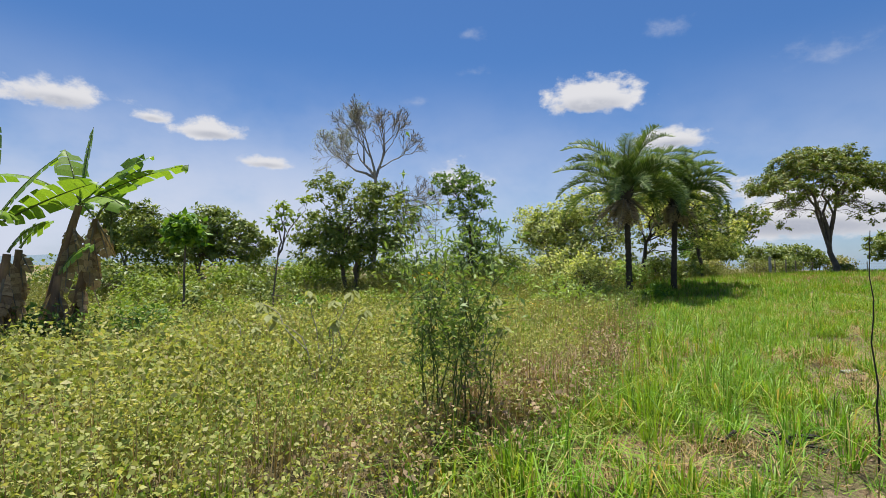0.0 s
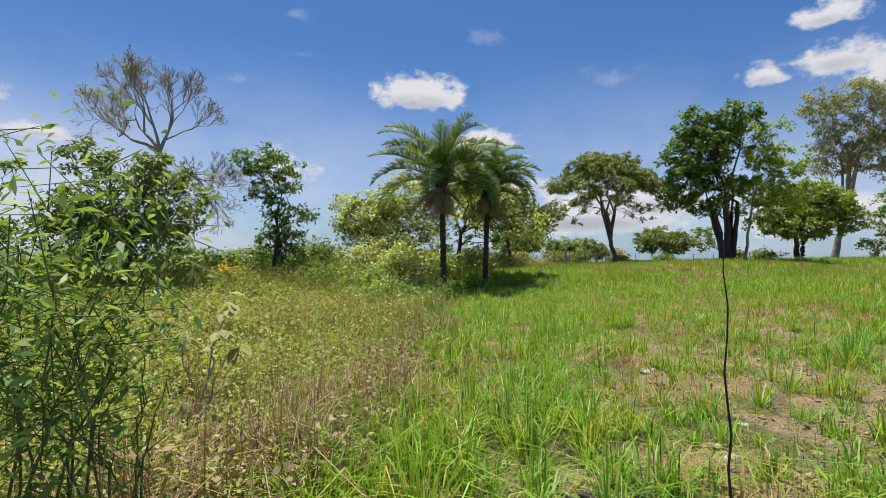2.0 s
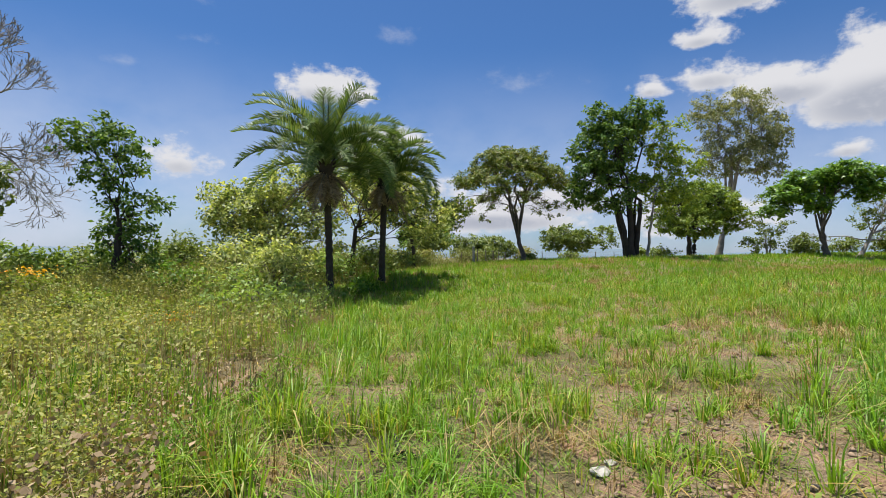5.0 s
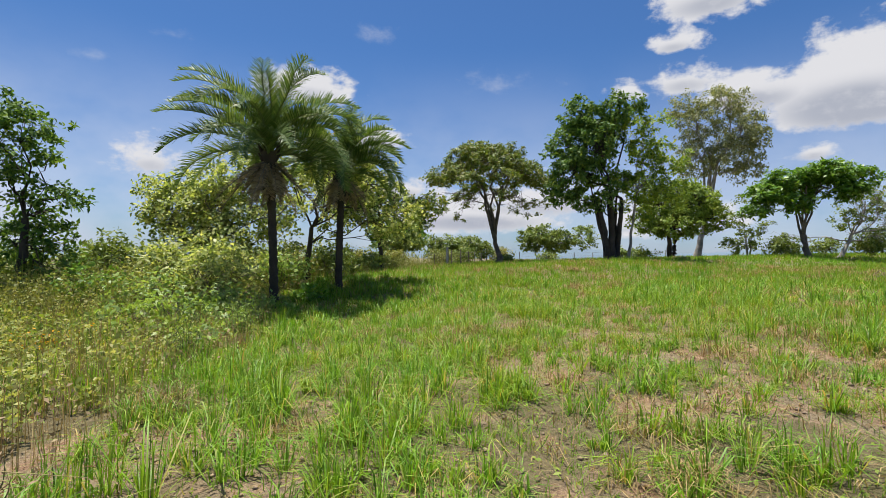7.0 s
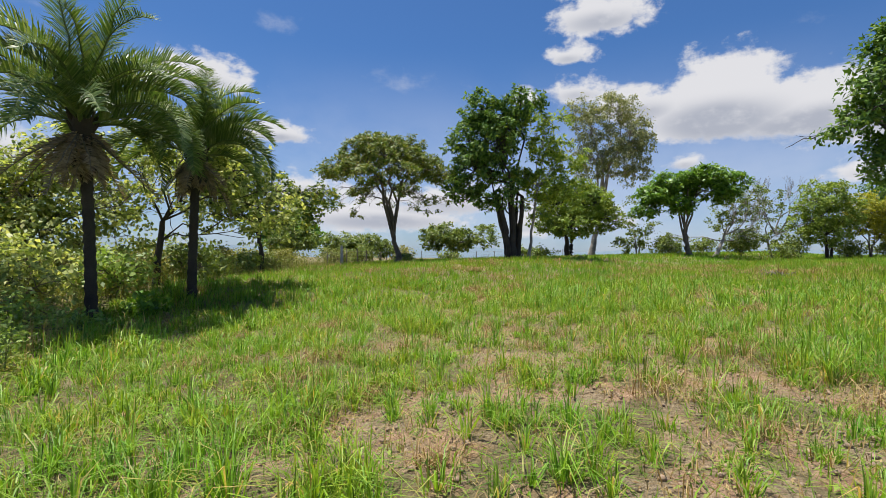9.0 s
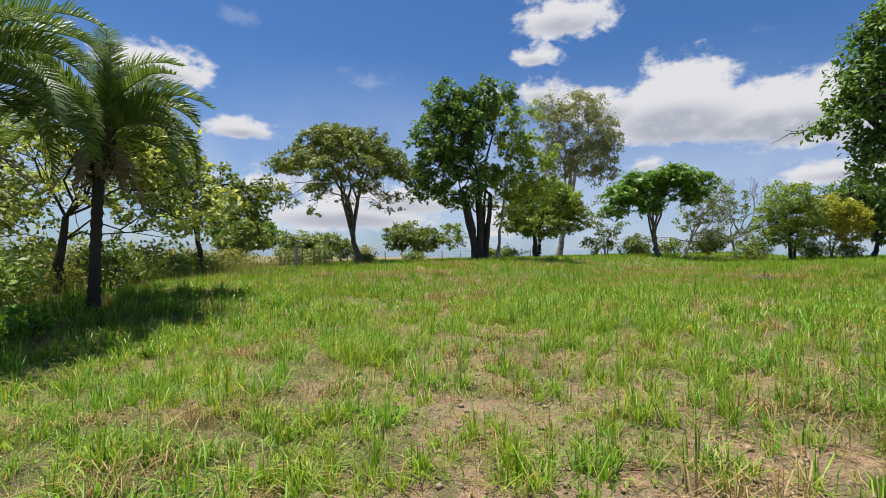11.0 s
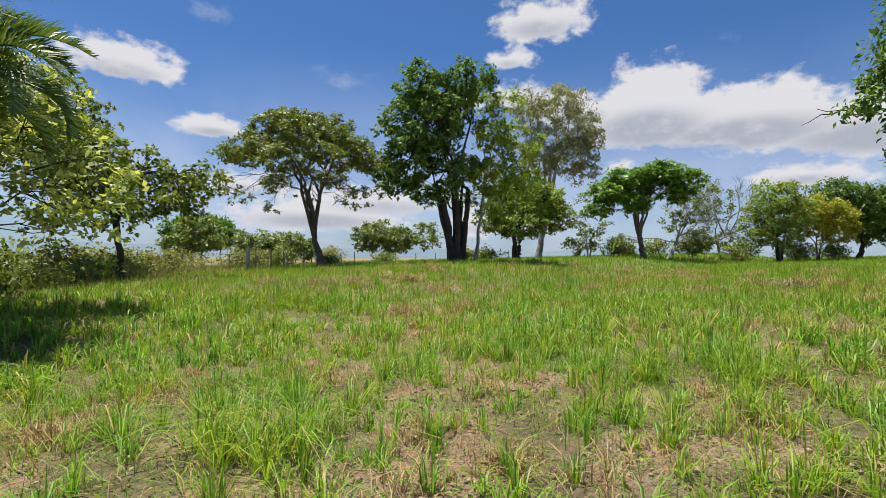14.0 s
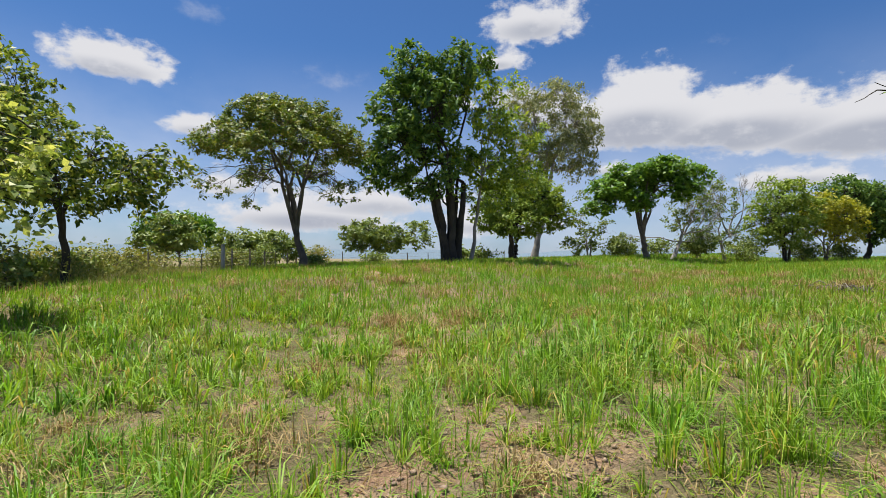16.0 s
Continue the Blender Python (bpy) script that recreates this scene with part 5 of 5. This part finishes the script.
for bx, by, br, bh in ((66, 21, 1.8, 2.4), (70.5, 17, 1.7, 2.2), (62, 27.5, 1.6, 1.8), (57.5, 29.5, 1.6, 1.8), (74, 14, 1.7, 2.0), (63.5, 24.5, 1.4, 2.6), (48.5, 38.5, 1.4, 1.4), (37, 32, 0.9, 1.1), (30.8, 38.4, 0.8, 0.8)):
    bush("low green scrub between the far trees", bx, by, br, bh, OLIVE, 0.2)


for bx, by, br, bh, kind in ((15.6, 32.2, 1.1, 1.2, OLIVE), (13.6, 31.0, 1.2, 1.3, OLIVE), (18.2, 35.6, 1.1, 1.3, OLIVE), (20.5, 38.4, 1.3, 1.5, ROUGH), (16.2, 37.0, 1.5, 1.8, ROUGH), (22.8, 42.5, 1.6, 1.7, ROUGH), (27.5, 43.5, 1.7, 1.7, ROUGH), (31.5, 45.5, 1.7, 1.8, OLIVE), (37.5, 47.0, 1.8, 1.8, ROUGH), (40.5, 43.5, 1.4, 1.2, OLIVE)):
    bush("scrubby bush along the fence line", bx, by, br, bh, kind, 0.15)


def stems_shrub(label, x, y, count, height, spread, leaf, size, ratio, per, start=0.4, droop=0.2, stem_mat=None):
    """Thin upright stems from one foot, with narrow leaves towards their tops."""
    z = float(ground(x, y)) - 0.03
    base = new("shrub")
    base.location = (x, y, z)
    tagged(base, label, "shrub")
    pts = []
    for i in range(count):
        a = i * 2.4
        top = np.array([math.cos(a) * spread * rng.uniform(0.3, 1.0), math.sin(a) * spread * rng.uniform(0.3, 1.0), height * rng.uniform(0.65, 1.0)])
        foot = np.array([math.cos(a), math.sin(a), 0]) * rng.uniform(0.02, 0.18)
        line = bend(foot, top, 0.0, 0.05, 9)
        v, f = tube(line, np.linspace(0.0085, 0.0025, 9), 5)
        bits = [(v, f)]
        s = rng.uniform(start, 1.0, per)
        q = np.stack([np.interp(s, np.linspace(0, 1, 9), line[:, k]) for k in range(3)], -1)
        off = rng.normal(0, 0.15, (per, 3)) * (0.4 + s[:, None])
        for k in range(0, per, 6):
            bits.append(tube(np.stack([q[k], q[k] + off[k] * 0.6, q[k] + off[k]]), [0.004, 0.003, 0.002], 3))
        v, f = join(bits)
        part("stem", mesh("stem", v, [f], True), stem_mat or STEM_GREEN, base)
        pts.append(q + off)
    v, f = leaves(np.concatenate(pts), size, 0.55, None, ratio, droop)
    part("foliage", mesh("foliage", v, [f]), leaf, base)
    return base


stems_shrub("tall feathery green shrub with thin upright stems", 0.0, 4.5, 11, 2.3, 0.6, SHRUB_DARK, 0.075, 0.32, 165, 0.36)
stems_shrub("slim weedy shrub with bare reddish stems", 0.3, 4.6, 6, 1.2, 0.25, LUSH, 0.05, 0.4, 34, 0.15)
stems_shrub("thin dry upright weed at the pasture's edge", 3.9, 9.6, 6, 0.8, 0.2, DRYWEED, 0.05, 0.3, 14, 0.5, 0.2, WEED_STEM)
stems_shrub("slim green weed standing in low growth", 5.3, 15.0, 7, 1.0, 0.3, LUSH, 0.06, 0.4, 50, 0.2)
stems_shrub("slim green weed at the pasture's edge", 6.6, 17.6, 8, 1.1, 0.35, LUSH, 0.07, 0.4, 60, 0.2)


def drooping_shrub(label, x, y, tips):
    """A low shrub whose bent twigs end in rosettes of broad hanging leaves."""
    z = float(ground(x, y)) - 0.03
    base = new("broadleaf_shrub")
    base.location = (x, y, z)
    tagged(base, label, "shrub")
    for tx, ty, tz in tips:
        line = bend((0, 0, 0), (tx, ty, tz), 0, 0.05, 7, 0.5)
        v, f = tube(line, np.linspace(0.009, 0.004, 7), 5)
        part("twig", mesh("twig", v, [f], True), BARK_PALE, base)
        for k in range(11):
            a = k * 2.4
            d = np.array([math.cos(a) * 0.7, math.sin(a) * 0.7, -0.55 + 0.5 * rng.uniform()])
            sd = np.array([-math.sin(a), math.cos(a), 0.0])
            p = line[-1] - (line[-1] - line[-2]) * rng.uniform(0, 1.0)
            ln = rng.uniform(0.13, 0.2)
            w = ln * 0.24
            rows = []
            for q, wd in ((0.05, 0.1), (0.35, 0.9), (0.65, 1.0), (1.0, 0.05)):
                c = p + d * ln * q + np.array([0, 0, -0.25 * ln * q * q])
                rows += [c - sd * w * wd + [0, 0, 0.012], c, c + sd * w * wd + [0, 0, 0.012]]
            fs = np.array([[r, r + 1, r + 4, r + 3] for r in (0, 3, 6)] + [[r + 1, r + 2, r + 5, r + 4] for r in (0, 3, 6)])
            part("leaf", mesh("leaf", np.array(rows), [fs], True), PALE_LEAF, base)
    return base


drooping_shrub("low shrub with pale broad drooping leaves", -1.5, 6.4, [(0.2, -0.2, 1.1), (0.1, 0.2, 1.35), (-0.65, -0.25, 1.15), (0.35, 0.1, 1.45), (-0.3, 0.3, 1.4), (0.55, -0.1, 1.2), (-0.9, 0.1, 1.25)])
drooping_shrub("small shrub with broad pale leaves on bent twigs", 0.4, 6.6, [(0.25, -0.15, 1.05), (0.3, 0.1, 1.25), (-0.1, 0.2, 1.0), (0.4, -0.1, 0.9)])
drooping_shrub("broad-leaved shrub among the weeds", -3.2, 8.2, [(0.2, -0.2, 0.9), (-0.3, 0.2, 1.0), (0.3, 0.3, 1.1)])

# a lone dry stalk by the track
zs = float(ground(3.12, 3.6))
v, f = tube(bend((3.12, 3.6, zs - 0.03), (3.06, 3.58, zs + 1.72), 0, 0.012, 12, 0), np.linspace(0.008, 0.0025, 12), 6)
tagged(part("dry_stalk", mesh("dry_stalk", v, [f], True), CHAR), "single tall thin dark dry stalk", "stalk")


def dry_clump(x, y, r, h, mat, label, lean=1.3):
    n = int(60 * r / 0.3)
    a, d = rng.uniform(0, 6.3, n), np.abs(rng.normal(0, r * 0.55, n))
    v, f = blades(x + np.cos(a) * d, y + np.sin(a) * d, 4, rng.uniform(0.4, 1.0, n) * h, np.full(n, 0.009), 0.04, lean)
    tagged(part("dry_clump", mesh("dry_clump", v, f), mat), label, "dry grass", "dead clumps in the pasture", "stuff")


for cx, cy, cr, ch in ((7.8, 8.2, 0.35, 0.25), (11.9, 17.4, 0.45, 0.35), (19.8, 20.4, 0.6, 0.6), (21.2, 19.6, 0.6, 0.6), (18.6, 19.0, 0.4, 0.3), (13.4, 15.6, 0.4, 0.3), (16.0, 12.2, 0.4, 0.3), (14.8, 17.2, 0.35, 0.3), (9.6, 12.4, 0.3, 0.25),
                       (22.5, 17.5, 0.5, 0.4), (20.5, 15.0, 0.4, 0.35), (11.2, 9.0, 0.3, 0.2), (6.0, 8.6, 0.3, 0.2), (24.0, 24.5, 0.6, 0.5), (27.0, 19.0, 0.5, 0.4), (29.6, 13.2, 0.5, 0.5), (12.9, 12.6, 0.3, 0.25), (14.0, 13.6, 0.35, 0.25), (15.4, 14.8, 0.3, 0.3), (17.4, 16.6, 0.4, 0.35), (16.6, 18.6, 0.35, 0.35), (9.0, 10.6, 0.3, 0.25), (10.6, 14.4, 0.35, 0.3)):
    dry_clump(cx, cy, cr, ch, STRAW, "withered straw-coloured grass clump")
for cx, cy, cr, ch in ((0.3, 4.9, 0.45, 0.85), (0.8, 5.4, 0.45, 0.85), (1.2, 5.9, 0.5, 0.85), (1.7, 6.4, 0.5, 0.85), (2.3, 6.8, 0.5, 0.85), (1.5, 5.6, 0.35, 0.5), (2.6, 7.8, 0.45, 0.4), (3.3, 9.0, 0.4, 0.4), (4.9, 12.6, 0.5, 0.5), (6.3, 16.4, 0.5, 0.5)):
    dry_clump(cx, cy, cr, ch, DRYWEED, "reddish-brown dead weeds at the pasture's edge", 0.8)


def sticks(name, label, x, y, n, length, rad, mat, spread):
    base = new(name)
    z = float(ground(x, y))
    base.location = (x, y, z)
    tagged(base, label, "branches")
    for i in range(n):
        a = rng.uniform(0, 6.3)
        d = np.array([math.cos(a), math.sin(a), rng.uniform(-0.05, 0.22)]) * length * rng.uniform(0.5, 1.0)
        c = np.array([*rng.normal(0, spread, 2), rad * 0.6 + 0.02 * (i % 3)])
        v, f = tube(bend(c - d * 0.5 * [1, 1, 0], c + d * 0.5, 0, 0.2, 6, 0.1), np.linspace(rad, rad * 0.35, 6), 6)
        part("stick", mesh("stick", v, [f], True), mat, base)
    return base


sticks("charred_sticks", "charred black sticks on bare earth", 2.8, 4.15, 7, 0.5, 0.022, CHAR, 0.12)
sticks("charred_sticks", "burnt twigs beside grass tufts", 5.15, 6.2, 3, 0.3, 0.013, CHAR, 0.1)
sticks("charred_sticks", "small heap of burnt twigs", 4.6, 8.0, 5, 0.35, 0.014, CHAR, 0.1)
sticks("branch_pile", "pile of dry pale branches in the grass", 29.6, 13.3, 34, 0.9, 0.02, WOOD, 0.35)


def stone(label, x, y, r, flat, mat):
    bm = bmesh.new()
    bmesh.ops.create_icosphere(bm, subdivisions=2, radius=r)
    for q in bm.verts:
        k = 0.75 + 0.5 * noise.noise(q.co * (2.2 / r) + Vector((x, y, 0)))
        q.co = Vector((q.co.x * k * 1.3, q.co.y * k, q.co.z * k * flat))
    me = bpy.data.meshes.new("stone")
    bm.to_mesh(me)
    bm.free()
    ob = tagged(part("stone", me, mat), label, "stone", "loose stones")
    ob.location = (x, y, float(ground(x, y)) + r * flat * 0.35)


for sx, sy, sr in ((5.53, 6.88, 0.08), (5.7, 6.95, 0.05), (4.2, 4.5, 0.07), (4.9, 5.0, 0.05), (3.0, 3.1, 0.05), (15.2, 10.6, 0.06)):
    stone("pale weathered stone on bare earth", sx, sy, sr, 0.45, RAG)
for sx, sy, sr in ((14.9, 11.8, 0.06), (16.9, 13.2, 0.07), (6.4, 6.0, 0.05), (10.2, 8.9, 0.05)):
    stone("dark clod of earth in the grass", sx, sy, sr, 0.7, BARK)


# ---- fence ----
def post(x, y, h, r, mat, name, label, sides):
    z = float(ground(x, y))
    pts = np.array([[0, 0, -0.2], [0.01, 0, h * 0.4], [0, 0.01, h * 0.93], [0, 0.01, h]])
    v, f = tube(pts + [0, 0, 0], [r, r * 0.95, r * 0.9, r * 0.6], sides)
    f = np.concatenate([f, np.array([[len(v) - sides + k for k in (0, 1, 2, 3)]])]) if sides == 4 else f
    return v + [x, y, z], f


fence = new("fence")
fence.location = (25.5, 39.0, float(ground(25.5, 39.0)))
tagged(fence, "wire fence with thin weathered posts and pale corner post", "fence")
fx = [6.0, 17.4, 25.5, 41.2, 49.5, 62.0]
fy = [44.5, 41.8, 39.0, 52.0, 50.0, 44.0]
run = np.concatenate([[0], np.cumsum(np.hypot(np.diff(fx), np.diff(fy)))])
spots = [(float(np.interp(d, run, fx)), float(np.interp(d, run, fy))) for d in np.arange(0, run[-1], 2.4)]
inv = Matrix.Translation(-fence.location)
for k, (px, py) in enumerate(spots):
    v, f = post(px + rng.normal(0, 0.05), py, rng.uniform(1.05, 1.35), rng.uniform(0.035, 0.06), WOOD, "post", "", 6)
    part("post", mesh("post", v - np.array(fence.location), [f], True), WOOD, fence)
v, f = post(25.5, 39.0, 1.5, 0.13, CONCRETE, "post", "", 4)
part("post", mesh("post", v - np.array(fence.location), [f]), CONCRETE, fence, "stout pale concrete corner post")
for h in (0.35, 0.7, 1.05):
    line = np.array([[px, py, float(ground(px, py)) + h] for px, py in spots]) - np.array(fence.location)
    v, f = tube(line, np.full(len(line), 0.006), 4)
    part("wire", mesh("wire", v, [f]), WOOD, fence, "rusty fence wire")

# orange blossom on the thicket
for ox, oy, oz in ((-0.5, 24.2, 1.25), (3.3, 18.7, 0.35)):
    p = np.array([ox, oy, float(ground(ox, oy)) + oz]) + rng.normal(0, 1, (90, 3)) * np.array([0.4, 0.3, 0.09])
    v, f = leaves(p, 0.09, 0.9, None, 0.7)
    tagged(part("blossom", mesh("blossom", v, [f]), ORANGE), "orange-yellow blossom on a bush", "flowers", "", "stuff")
